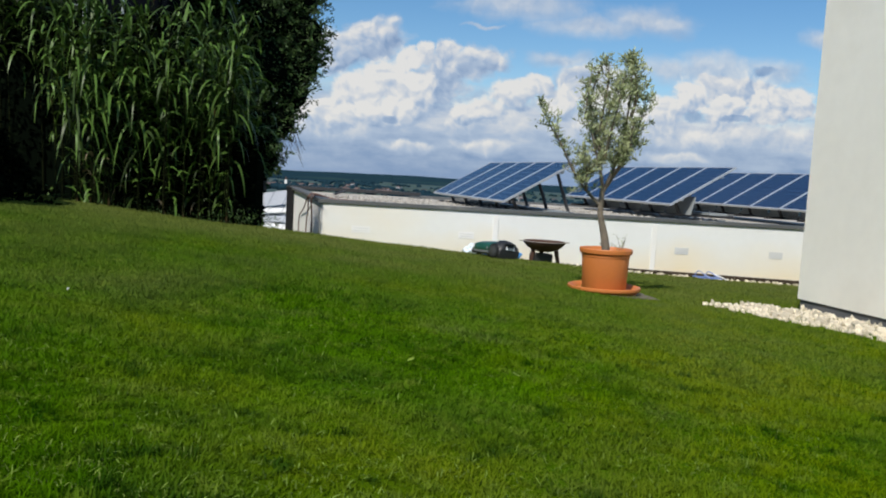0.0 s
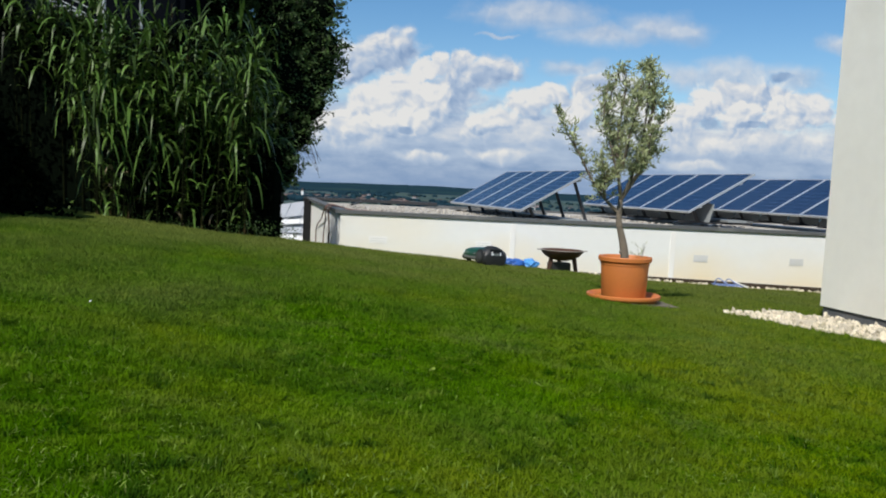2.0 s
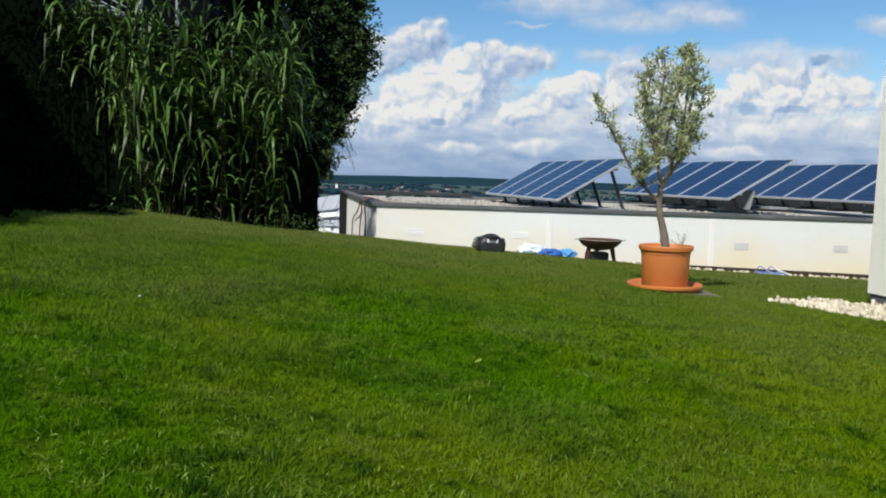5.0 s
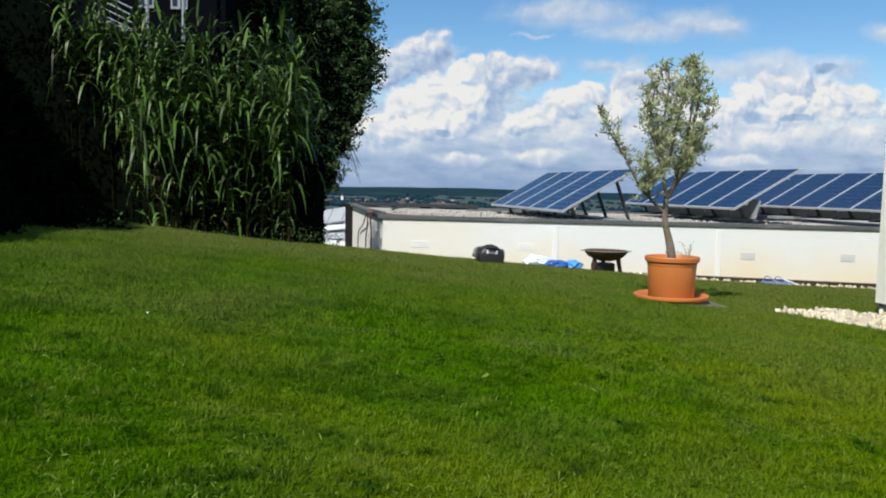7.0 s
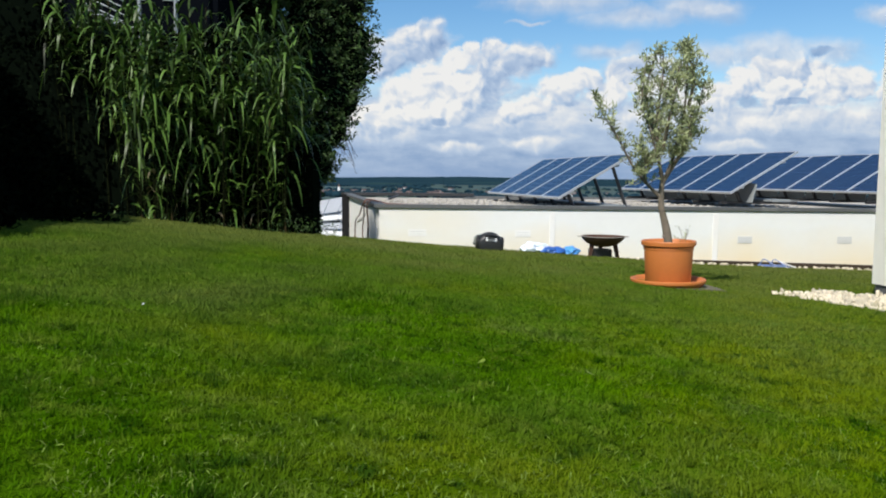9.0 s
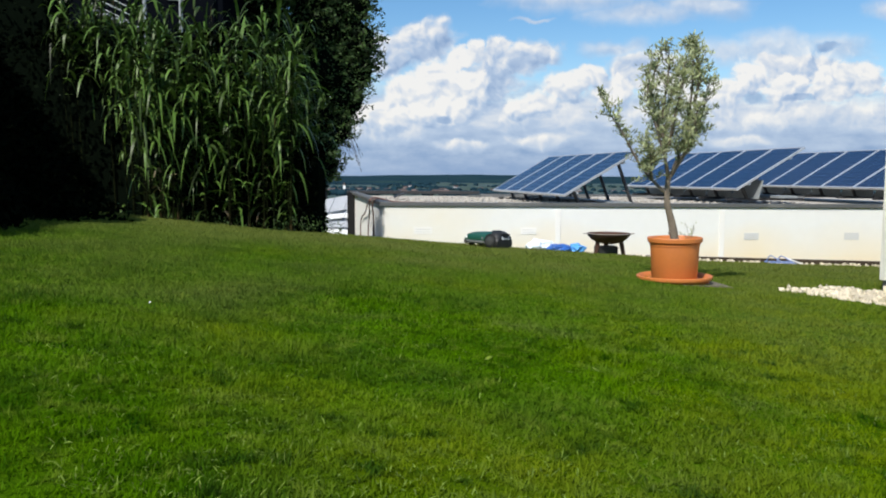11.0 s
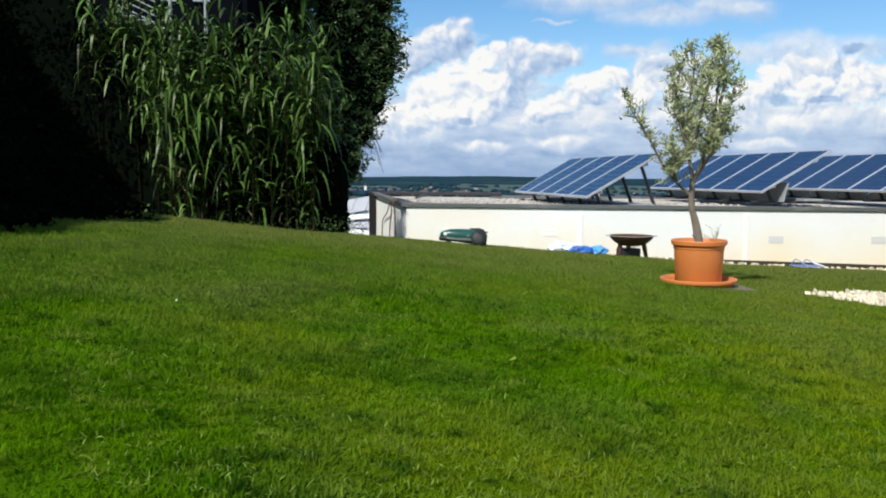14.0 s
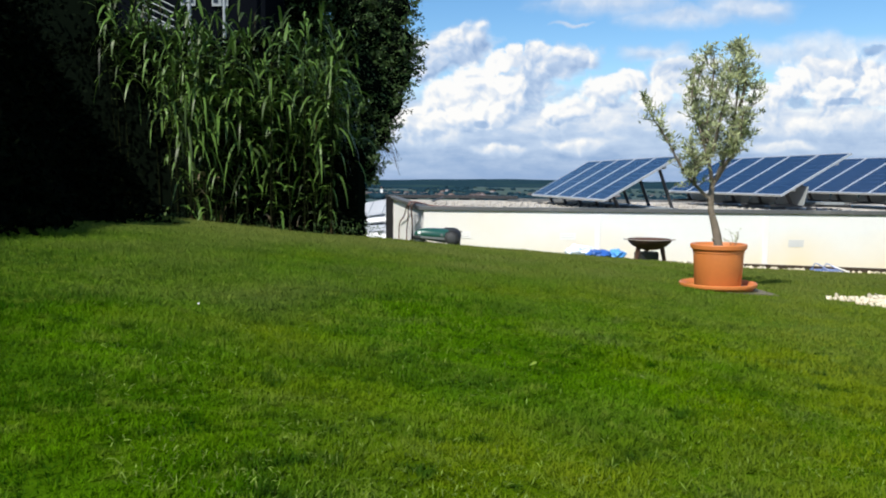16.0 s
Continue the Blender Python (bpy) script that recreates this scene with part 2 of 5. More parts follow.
M_PLINTH = material("plinth_grey", (0.10, 0.105, 0.11), 0.85, vary=0.15, scale=5, bump=0.3)
M_FASCIA = material("grey_fascia", (0.105, 0.11, 0.11), 0.55, vary=0.15, scale=3, spots=[((0.2, 0.2, 0.19), 2.5, 0.55, 0.75)])
M_DARK = material("dark_metal", (0.03, 0.03, 0.032), 0.5, vary=0.2, scale=6)
M_POST = material("anthracite_cladding", (0.014, 0.014, 0.015), 0.8, vary=0.2, scale=5, spec=0.15)
M_PEBBLE = material("roof_pebbles", (0.46, 0.43, 0.38), 0.95, vary=0.25, scale=4, bump=0.9, bump_scale=25,
                    spots=[((0.24, 0.22, 0.19), 1.2, 0.5, 0.7)])
M_CELL = material("solar_cell", (0.011, 0.030, 0.078), 0.22, vary=0.14, scale=1.2, per_object=0.10, spec=0.35, coat=0.0)
M_CELLLINE = material("cell_line", (0.030, 0.060, 0.125), 0.35, vary=0.1)
M_ALU = material("aluminium", (0.62, 0.64, 0.66), 0.38, 0.6, vary=0.06, scale=5)
M_TRAY = material("ballast_sheet", (0.30, 0.325, 0.33), 0.6, 0.2, vary=0.15, scale=2)
M_TERRA = material("terracotta_plastic", (0.54, 0.172, 0.042), 0.52, vary=0.07, scale=4, bump=0.08, bump_scale=90,
                   spots=[((0.52, 0.17, 0.05), 6, 0.55, 0.75)])
M_SOIL = material("soil", (0.05, 0.035, 0.022), 1.0, vary=0.4, scale=15, bump=1.0, bump_scale=60)
M_BARK = material("olive_bark", (0.17, 0.14, 0.105), 0.9, vary=0.3, scale=12, bump=0.9, bump_scale=70)
M_OLIVE = material("olive_leaf", (0.36, 0.40, 0.21), 0.5, vary=0.15, scale=3, island=0.35, spec=0.45, translucent=0.3)
M_RUST = material("rusty_steel", (0.085, 0.043, 0.030), 0.75, 0.35, vary=0.3, scale=8, bump=0.4, spots=[((0.11, 0.05, 0.025), 9, 0.52, 0.7)])
M_RIM = material("bare_rim", (0.42, 0.38, 0.34), 0.5, 0.5, vary=0.2)
M_MOWER = material("mower_green", (0.012, 0.075, 0.055), 0.32, vary=0.08, scale=5, coat=0.3)
M_MOWER_DK = material("mower_black", (0.018, 0.019, 0.020), 0.5, vary=0.15, scale=8)
M_GREYPL = material("grey_plastic", (0.13, 0.14, 0.14), 0.5, vary=0.1, scale=8)
M_MOWER_HUB = material("hub_plastic", (0.040, 0.043, 0.043), 0.6, vary=0.15, scale=8)
M_LABEL = material("white_label", (0.75, 0.76, 0.76), 0.4, vary=0.05, scale=8)
M_BAGW = material("white_plastic_film", (0.72, 0.80, 0.88), 0.4, vary=0.08, scale=9, bump=0.5, bump_scale=30)
M_BAGB = material("blue_plastic_film", (0.10, 0.36, 0.80), 0.38, vary=0.2, scale=7, bump=0.5, bump_scale=30)
M_BAGD = material("dark_blue_film", (0.03, 0.12, 0.42), 0.4, vary=0.2, scale=7, bump=0.4, bump_scale=30)
M_BLUEM = material("blue_painted_tube", (0.16, 0.24, 0.50), 0.4, vary=0.1)
M_STONE = material("white_limestone", (0.70, 0.62, 0.47), 0.9, vary=0.14, scale=9, bump=0.6, bump_scale=40, per_object=0.35)
M_SLAB = material("concrete_slab", (0.125, 0.112, 0.080), 0.95, vary=0.2, scale=6, bump=0.4)
M_REED = material("reed_leaf", (0.060, 0.112, 0.020), 0.42, vary=0.25, scale=1.2, island=0.8, spec=0.20, translucent=0.12)
# near-black base holds the clump's inner shade; brown spots are dry cane
M_STALK_SHADE = material("shaded_reed_stalk", (0.008, 0.011, 0.003), 0.8, vary=0.25, scale=3, island=0.4, spec=0.05, spots=[((0.13, 0.085, 0.04), 1.5, 0.60, 0.7)])
M_YLEAF = material("yellow_green_leaf", (0.30, 0.42, 0.05), 0.6, vary=0.1, scale=20)
M_DRY = material("dry_leaf", (0.15, 0.12, 0.065), 0.8, vary=0.2, scale=4, island=0.4)
M_TREE = material("tree_leaf", (0.044, 0.082, 0.022), 0.55, vary=0.2, scale=1.5, island=0.7, spec=0.22, translucent=0.12)
M_TRUNK = material("dark_bark", (0.045, 0.035, 0.028), 0.95, vary=0.3, scale=8, bump=0.8)
# near-black leaf colour: the hedge's deep shade is put into it
M_HEDGE_SHADE = material("shaded_hedge_leaf", (0.003, 0.005, 0.0025), 0.9, vary=0.2, scale=1.5, island=0.5, spec=0.0)
# core colour painted as the shade inside hedges and tree
M_SHADE_CORE = material("foliage_shade", (0.003, 0.005, 0.003), 1.0, vary=0.2, scale=3, spec=0.0)
M_HOSE = material("hose_brown", (0.17, 0.10, 0.08), 0.6, vary=0.1, scale=10)
M_ROOFRED = material("red_tile_roof", (0.115, 0.080, 0.070), 0.9, vary=0.2, scale=0.3, per_object=0.3)
M_VWALL = material("village_wall", (0.42, 0.42, 0.43), 0.9, vary=0.06, scale=0.2, per_object=0.2)
M_WINDOW = material("dark_glass", (0.02, 0.025, 0.03), 0.1, vary=0.05)
M_SHEET = material("pale_roof_sheet", (0.42, 0.46, 0.53), 0.5, 0.1, vary=0.1, scale=1.5)
M_SHEETW = material("white_roof_sheet", (0.74, 0.77, 0.80), 0.5, vary=0.08, scale=1.5)
# facade shade is put into this near-black base colour
M_FACADE_SHADE = material("shaded_facade", (0.004, 0.005, 0.007), 0.95, spec=0.0, vary=0.08, scale=0.7)


# ---- mesh helpers ----
def mesh_object(name, bm_or_mesh, mat, smooth_angle=None):
    if isinstance(bm_or_mesh, bmesh.types.BMesh):
        me = bpy.data.meshes.new(name)
        bm_or_mesh.normal_update()
        bm_or_mesh.to_mesh(me)
        bm_or_mesh.free()
    else:
        me = bm_or_mesh
    me.materials.append(mat)
    if smooth_angle is not None:
        me.polygons.foreach_set("use_smooth", [True] * len(me.polygons))
        me.set_sharp_from_angle(angle=radians(smooth_angle))
    return new(name, me)


def part(name, bm, mat, parent, label="", smooth_angle=None, kind=""):
    ob = mesh_object(name, bm, mat, smooth_angle)
    ob.parent = parent
    return tagged(ob, label, kind=kind)


def empty(name, m=None):
    e = new(name)
    e.empty_display_size = 0.1
    if m is not None:
        e.matrix_basis = m
    return e


def box(sx, sy, sz, m=None, bevel=0.0, bm=None):
    """A box on its base centre, joined to bm when given."""
    b = bmesh.new()
    bmesh.ops.create_cube(b, size=1.0, matrix=Matrix.Translation((0, 0, sz / 2)) @ Matrix.Diagonal((sx, sy, sz, 1)))
    if bevel:
        bmesh.ops.bevel(b, geom=b.edges[:], offset=bevel, segments=2, affect="EDGES")
    if m is not None:
        b.transform(m)
    return join(bm, b)


def join(bm, b):
    if bm is None:
        return b
    me = bpy.data.meshes.new("tmp")
    b.to_mesh(me)
    b.free()
    bm.from_mesh(me)
    bpy.data.meshes.remove(me)
    return bm


def lathe(profile, segments=48, bm=None, m=None):
    """Turn (radius, height) pairs round z."""
    b = bmesh.new()
    rings = []
    for r, z in profile:
        rings.append([b.verts.new((r * math.cos(a), r * math.sin(a), z)) for a in np.linspace(0, 2 * math.pi, segments, endpoint=False)]
                     if r > 1e-6 else [b.verts.new((0, 0, z))])
    for p, q in zip(rings, rings[1:]):
        for i in range(segments):
            j = (i + 1) % segments
            if len(p) > 1 and len(q) > 1:
                b.faces.new((p[i], p[j], q[j], q[i]))
            elif len(p) > 1:
                b.faces.new((p[i], p[j], q[0]))
            elif len(q) > 1:
                b.faces.new((p[0], q[j], q[i]))
    bmesh.ops.recalc_face_normals(b, faces=b.faces[:])
    if m is not None:
        b.transform(m)
    return join(bm, b)


def tube(points, radii, segments=8, bm=None):
    """A round tube along points with a radius at each."""
    b = bmesh.new()
    pts = [Vector(p) for p in points]
    rings = []
    for i, p in enumerate(pts):
        d = (pts[min(i + 1, len(pts) - 1)] - pts[max(i - 1, 0)]).normalized()
        s = d.orthogonal().normalized() if i == 0 else (side - d * side.dot(d)).normalized()
        side, u = s, d.cross(s)
        r = float(np.interp(i / (len(pts) - 1), np.linspace(0, 1, len(radii)), radii)) if isinstance(radii, (list, tuple)) else radii
        rings.append([b.verts.new(p + r * (math.cos(a) * s + math.sin(a) * u)) for a in np.linspace(0, 2 * math.pi, segments, endpoint=False)])
    for p, q in zip(rings, rings[1:]):
        for i in range(segments):
            j = (i + 1) % segments
            b.faces.new((p[i], p[j], q[j], q[i]))
    b.faces.new(rings[0][::-1])
    b.faces.new(rings[-1])
    return join(bm, b)


def curve_points(knots, n=24):
    """A smooth line through the knots."""
    k = [Vector(p) for p in knots]
    k = [2 * k[0] - k[1], *k, 2 * k[-1] - k[-2]]
    out = []
    for i in range(1, len(k) - 2):
        for t in np.linspace(0, 1, n // (len(k) - 3) + 1, endpoint=i == len(k) - 3):
            a, b, c, d = k[i - 1 : i + 3]
            out.append(0.5 * (2 * b + (c - a) * t + (2 * a - 5 * b + 4 * c - d) * t * t + (3 * b - a - 3 * c + d) * t ** 3))
    return out


def mesh_from(name, verts, faces):
    """A mesh from arrays: verts n x 3, faces m x 3 or m x 4."""
    me = bpy.data.meshes.new(name)
    me.vertices.add(len(verts))
    me.vertices.foreach_set("co", np.asarray(verts, np.float32).ravel())
    k = faces.shape[1]
    me.loops.add(faces.size)
    me.loops.foreach_set("vertex_index", np.asarray(faces, np.int32).ravel())
    me.polygons.add(len(faces))
    me.polygons.foreach_set("loop_start", np.arange(len(faces), dtype=np.int32) * k)
    me.update(calc_edges=True)
    return me


def strips(base, direction, normal_side, length, width, droop, segments):
    """Leaf blades: n strips that start at base, leave along direction and bend downwards by droop; returns a mesh's arrays."""
    n = len(base)
    t = np.linspace(0, 1, segments + 1)
    d = direction / np.linalg.norm(direction, axis=1, keepdims=True)
    pos = base[:, None] + d[:, None] * (length[:, None] * t)[..., None]
    pos[..., 2] -= (droop * length)[:, None] * t ** 2
    shrink = 1 - 0.16 * droop[:, None] * t ** 2
    pos[..., :2] = base[:, None, :2] + (pos[..., :2] - base[:, None, :2]) * shrink[..., None].clip(0.3, 1)
    w = width[:, None] * np.sqrt(np.clip(1 - t ** 1.8, 0, 1)) * (0.45 + 0.55 * np.minimum(1, t * 5)) * 0.5
    w[:, -1] = width * 0.03
    s = normal_side / np.linalg.norm(normal_side, axis=1, keepdims=True)
    a, b = pos - s[:, None] * w[..., None], pos + s[:, None] * w[..., None]
    verts = np.stack([a, b], 2).reshape(-1, 3)
    i = (np.arange(n) * 2 * (segments + 1))[:, None] + 2 * np.arange(segments)
    faces = np.stack([i, i + 1, i + 3, i + 2], -1).reshape(-1, 4)
    return verts, faces


def leaves(rng, centres, length, width, up=0.2):
    """Small folded leaves of any bearing, as a mesh's arrays."""
    n = len(centres)
    d = rng.normal(size=(n, 3))
    d[:, 2] = d[:, 2] * 0.7 + up
    d /= np.linalg.norm(d, axis=1, keepdims=True)
    s = np.cross(d, rng.normal(size=(n, 3)))
    s /= np.linalg.norm(s, axis=1, keepdims=True)
    u = np.cross(s, d)
    L = (length * rng.uniform(0.6, 1.25, n))[:, None]
    W = (width * rng.uniform(0.7, 1.2, n))[:, None]
    p0, p2 = centres, centres + d * L
    mid = centres + d * L * 0.45 - u * W * 0.15
    p1, p3 = mid - s * W / 2 + u * W * 0.3, mid + s * W / 2 + u * W * 0.3
    verts = np.stack([p0, p1, p2, p3], 1).reshape(-1, 3)
    i = np.arange(n)[:, None] * 4
    faces = np.concatenate([i + [0, 1, 2], i + [0, 2, 3]], 1).reshape(-1, 3)
    return verts, faces


# ---- ground ----
LAWN = (0.544433, -0.080138, -0.029818, 0.002526, 0.002264, -0.002105, -0.000272, 0.000169)
WALL_Y = 13.0


def ground_z(x, y):
    """Height of the ground: a lawn that falls towards the building, then a slope, a valley and far hills."""
    x, y = np.asarray(x, float), np.asarray(y, float)
    cx, cy = np.clip(x, -8, 9), np.clip(y, -5, 13.5) - 7
    a = LAWN
    lawn = a[0] + a[1] * cx + a[2] * cy + a[3] * cx ** 2 + a[4] * cx * cy + a[5] * cy ** 2 + a[6] * cy ** 3 + a[7] * cx ** 2 * cy
    lawn = lawn + 0.012 * np.sin(x * 1.9 + 0.6 * y) * np.cos(y * 1.4) + 0.008 * np.sin(x * 4.3) * np.sin(y * 3.7)
    out = np.hypot(np.maximum(np.maximum(-14 - x, x - 16), 0), np.maximum(np.maximum(-14 - y, y - 13.6), 0))
    s1 = np.clip(out / 30, 0, 1)
    s2 = np.clip((out - 30) / 1200, 0, 1)
    drop = 5 * s1 ** 2 * (3 - 2 * s1) + 21 * s2 ** 0.8
    r = np.hypot(x, y)
    h = np.clip((r - 1500) / 2300, 0, 1)
    rise = h ** 1.3 * (24 + 4.5 * np.sin(x / 520 + 1.0) + 2.5 * np.sin(x / 190 + y / 300) + 1.2 * np.sin(x / 61))
    a, b = np.clip((y - 12.7) / 1.6, 0, 1), np.clip((x + 2.9) / 0.8, 0, 1)
    drop = drop + 0.75 * a * a * (3 - 2 * a) * b * b * (3 - 2 * b)
    return lawn - drop + rise - 0.045 * np.clip((x - 1) / 3, 0, 1) * np.clip((y - 10) / 2.5, 0, 1)


def spread(lo, hi, step, reach):
    inner = np.arange(lo, hi + step / 2, step)
    grow = step * np.cumsum(1.16 ** np.arange(1, 60))
    grow = grow[grow < reach]
    return np.concatenate([(lo - grow)[::-1], inner, hi + grow])


def build_ground():
    xs, ys = spread(-10, 12, 0.33, 4600), spread(-6, 15, 0.33, 4600)
    X, Y = np.meshgrid(xs, ys, indexing="ij")
    Z = ground_z(X, Y)
    v = np.stack([X, Y, Z], -1).reshape(-1, 3)
    n, k = len(xs), len(ys)
    i = (np.arange(n - 1)[:, None] * k + np.arange(k - 1)).ravel()
    f = np.stack([i, i + k, i + k + 1, i + 1], -1)
    me = mesh_from("ground", v, f)
    for m in (M_GROUND, M_HAZY_FIELD, M_HAZY_FOREST):
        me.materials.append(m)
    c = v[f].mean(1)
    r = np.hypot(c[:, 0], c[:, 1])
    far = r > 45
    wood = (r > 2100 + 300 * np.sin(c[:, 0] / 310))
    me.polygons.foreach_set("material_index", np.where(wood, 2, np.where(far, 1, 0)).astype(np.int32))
    me.polygons.foreach_set("use_smooth", [True] * len(me.polygons))
    tagged(new("ground", me), "mown garden turf falling away to a valley with wooded hills", "ground", kind="structure")


build_ground()


def in_stones(x, y):
    """The bed of white stones along the house wall."""
    wall = (x - 4.2) * 0.981 + (y - 7.68) * 0.195
    near = (x - 2.78) * 0.74 + (y - 7.05) * 0.62
    back = -(x - 2.78) * 0.40 + (y - 6.93) * 0.915
    return (wall < 0.05) & (near > 0) & (back < 0) & (wall > -1.5)


def value_noise(x, y, scale, seed):
    """Smooth random field from 0 to 1 with lumps about 1 / scale metres across."""
    table = np.random.default_rng(900 + seed).random((256, 256))
    c, sn = math.cos(seed), math.sin(seed)
    p, q = (x * c - y * sn) * scale + 500, (x * sn + y * c) * scale + 500
    i, j = np.floor(p).astype(int), np.floor(q).astype(int)
    a, b = p - i, q - j
    a, b = a * a * (3 - 2 * a), b * b * (3 - 2 * b)
    t = lambda k, m: table[k % 256, m % 256]
    return (t(i, j) * (1 - a) + t(i + 1, j) * a) * (1 - b) + (t(i, j + 1) * (1 - a) + t(i + 1, j + 1) * a) * b


def build_grass():
    rng = np.random.default_rng(5)
    V, F, at = [], [], 0
    # near bands are dense with fine blades, far bands sparse with broader ones
    for y0, y1, density, length, width in ((0.72, 2.0, 36000, 0.030, 0.0040), (2.0, 3.2, 22000, 0.033, 0.0050), (3.2, 4.8, 11000, 0.036, 0.0068),
                                           (4.8, 7.0, 6200, 0.040, 0.0130), (7.0, 9.5, 3400, 0.038, 0.017), (9.5, 12.75, 2100, 0.034, 0.021), (-5.0, 12.75, 900, 0.040, 0.022)):
        wide = y0 < 0
        x0, x1 = (-6.0, 9.0) if wide else (-0.66 * y1 - 0.5, 0.66 * y1 + 0.4)
        n = int((x1 - x0) * (y1 - y0) * density)
        x, y = rng.uniform(x0, x1, n), rng.uniform(y0, y1, n)
        patch = 0.55 * value_noise(x, y, 1.3, 1) + 0.45 * value_noise(x, y, 4.5, 2)
        keep = ((np.abs(x) < 0.64 * y + 0.5) & (y > 0.72) if not wide else ~((np.abs(x) < 0.64 * y + 0.45) & (y > 0.78))) & ~in_stones(x, y) & ((x < 4.3 + (7.7 - y) * 0.2) | (y > 7.8)) & (x > -7) & (rng.random(n) < 0.88 + 0.12 * patch)
        clump = 0.45 * value_noise(x, y, 9.0, 3) + 0.35 * value_noise(x, y, 19.0, 4) + 0.20 * value_noise(x, y, 42.0, 5) - 0.5
        if y1 < 7:
            keep &= rng.random(n) < np.clip(0.98 + 1.0 * clump, 0.82, 1)
            patch = patch + 1.5 * clump
        keep &= ~((x < -1.7) & (y > 11.6 + 0.2 * x + 0.8))
        x, y, patch = x[keep], y[keep], patch[keep]
        n = len(x)
        tuft = length * 0.9
        x = x + 0.30 * tuft * np.sin(x / tuft * 1.7 + np.sin(y / tuft * 0.9) * 3)
        y = y + 0.30 * tuft * np.sin(y / tuft * 1.6 + np.sin(x / tuft * 1.1) * 3)
        base = np.stack([x, y, ground_z(x, y) - 0.004], -1)
        az = rng.uniform(0, 2 * math.pi, n)
        lean = rng.uniform(0.15, 2.0, n)
        d = np.stack([np.cos(az) * lean, np.sin(az) * lean, np.ones(n)], -1)
        s = np.stack([-np.sin(az), np.cos(az), np.zeros(n)], -1) + rng.normal(size=(n, 3)) * 0.25
        v, f = strips(base, d, s, length * rng.uniform(0.5, 1.35, n) * np.clip(0.70 + 0.75 * patch, 0.80, 1.9), width * rng.uniform(0.7, 1.3, n), rng.uniform(0.05, 0.5, n), 2 if 0 < y0 < 4 else 1)
        V.append(v), F.append(f + at)
        at += len(v)
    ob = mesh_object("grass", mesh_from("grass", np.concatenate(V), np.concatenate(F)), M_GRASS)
    tagged(ob, "short dense green lawn grass with yellowish patches, far end paled by painted haze", "grass", kind="stuff")
    # pale blades added among the green, coloured as highlights on the lawn
    n = 9000
    y = 1.2 + 6.5 * rng.random(n) ** 1.5
    x = rng.uniform(-0.64, 0.64, n) * y
    k = (rng.random(n) < 0.15 + 0.85 * value_noise(x, y, 3.0, 7)) & ~in_stones(x, y)
    x, y = x[k], y[k]
    n = len(x)
    az, lean = rng.uniform(0, 2 * math.pi, n), rng.uniform(0.3, 2.4, n)
    base = np.stack([x, y, ground_z(x, y) + 0.008], -1)
    d = np.stack([np.cos(az) * lean, np.sin(az) * lean, np.ones(n)], -1)
    side = np.stack([-np.sin(az), np.cos(az), np.zeros(n)], -1) + rng.normal(size=(n, 3)) * 0.3
    v, f = strips(base, d, side, rng.uniform(0.014, 0.034, n), rng.uniform(0.002, 0.0045, n), rng.uniform(0.1, 0.6, n), 2)
    ob = mesh_object("pale_grass", mesh_from("pale_grass", v, f), M_GLINT)
    tagged(ob, "pale grass blades added as highlights, scattered through the lawn", "grass", kind="stuff")


build_grass()


# ---- the flat-roofed building ----
ROOF_Z = 0.912


def prism(outline, z0, z1):
    """An upright slab over a plan outline."""
    b = bmesh.new()
    lo = [b.verts.new((x, y, z0)) for x, y in outline]
    hi = [b.verts.new((x, y, z1)) for x, y in outline]
    b.faces.new(hi), b.faces.new(lo[::-1])
    for i in range(len(outline)):
        j = (i + 1) % len(outline)
        b.faces.new((lo[i], lo[j], hi[j], hi[i]))
    bmesh.ops.recalc_face_normals(b, faces=b.faces[:])
    return b


def rail(p, q, width, height, z):
    """A bar from p to q in plan, with its top at z."""
    p, q = Vector(p), Vector(q)
    d = q - p
    m = Matrix.Translation((*((p + q) / 2), z - height)) @ Matrix.Rotation(math.atan2(d.y, d.x), 4, "Z")
    return box(d.length, width, height, m, 0.006)


FL, FR, BL, BR = (-1.13, WALL_Y), (13.0, WALL_Y), (-2.78, 21.7), (13.0, 21.7)


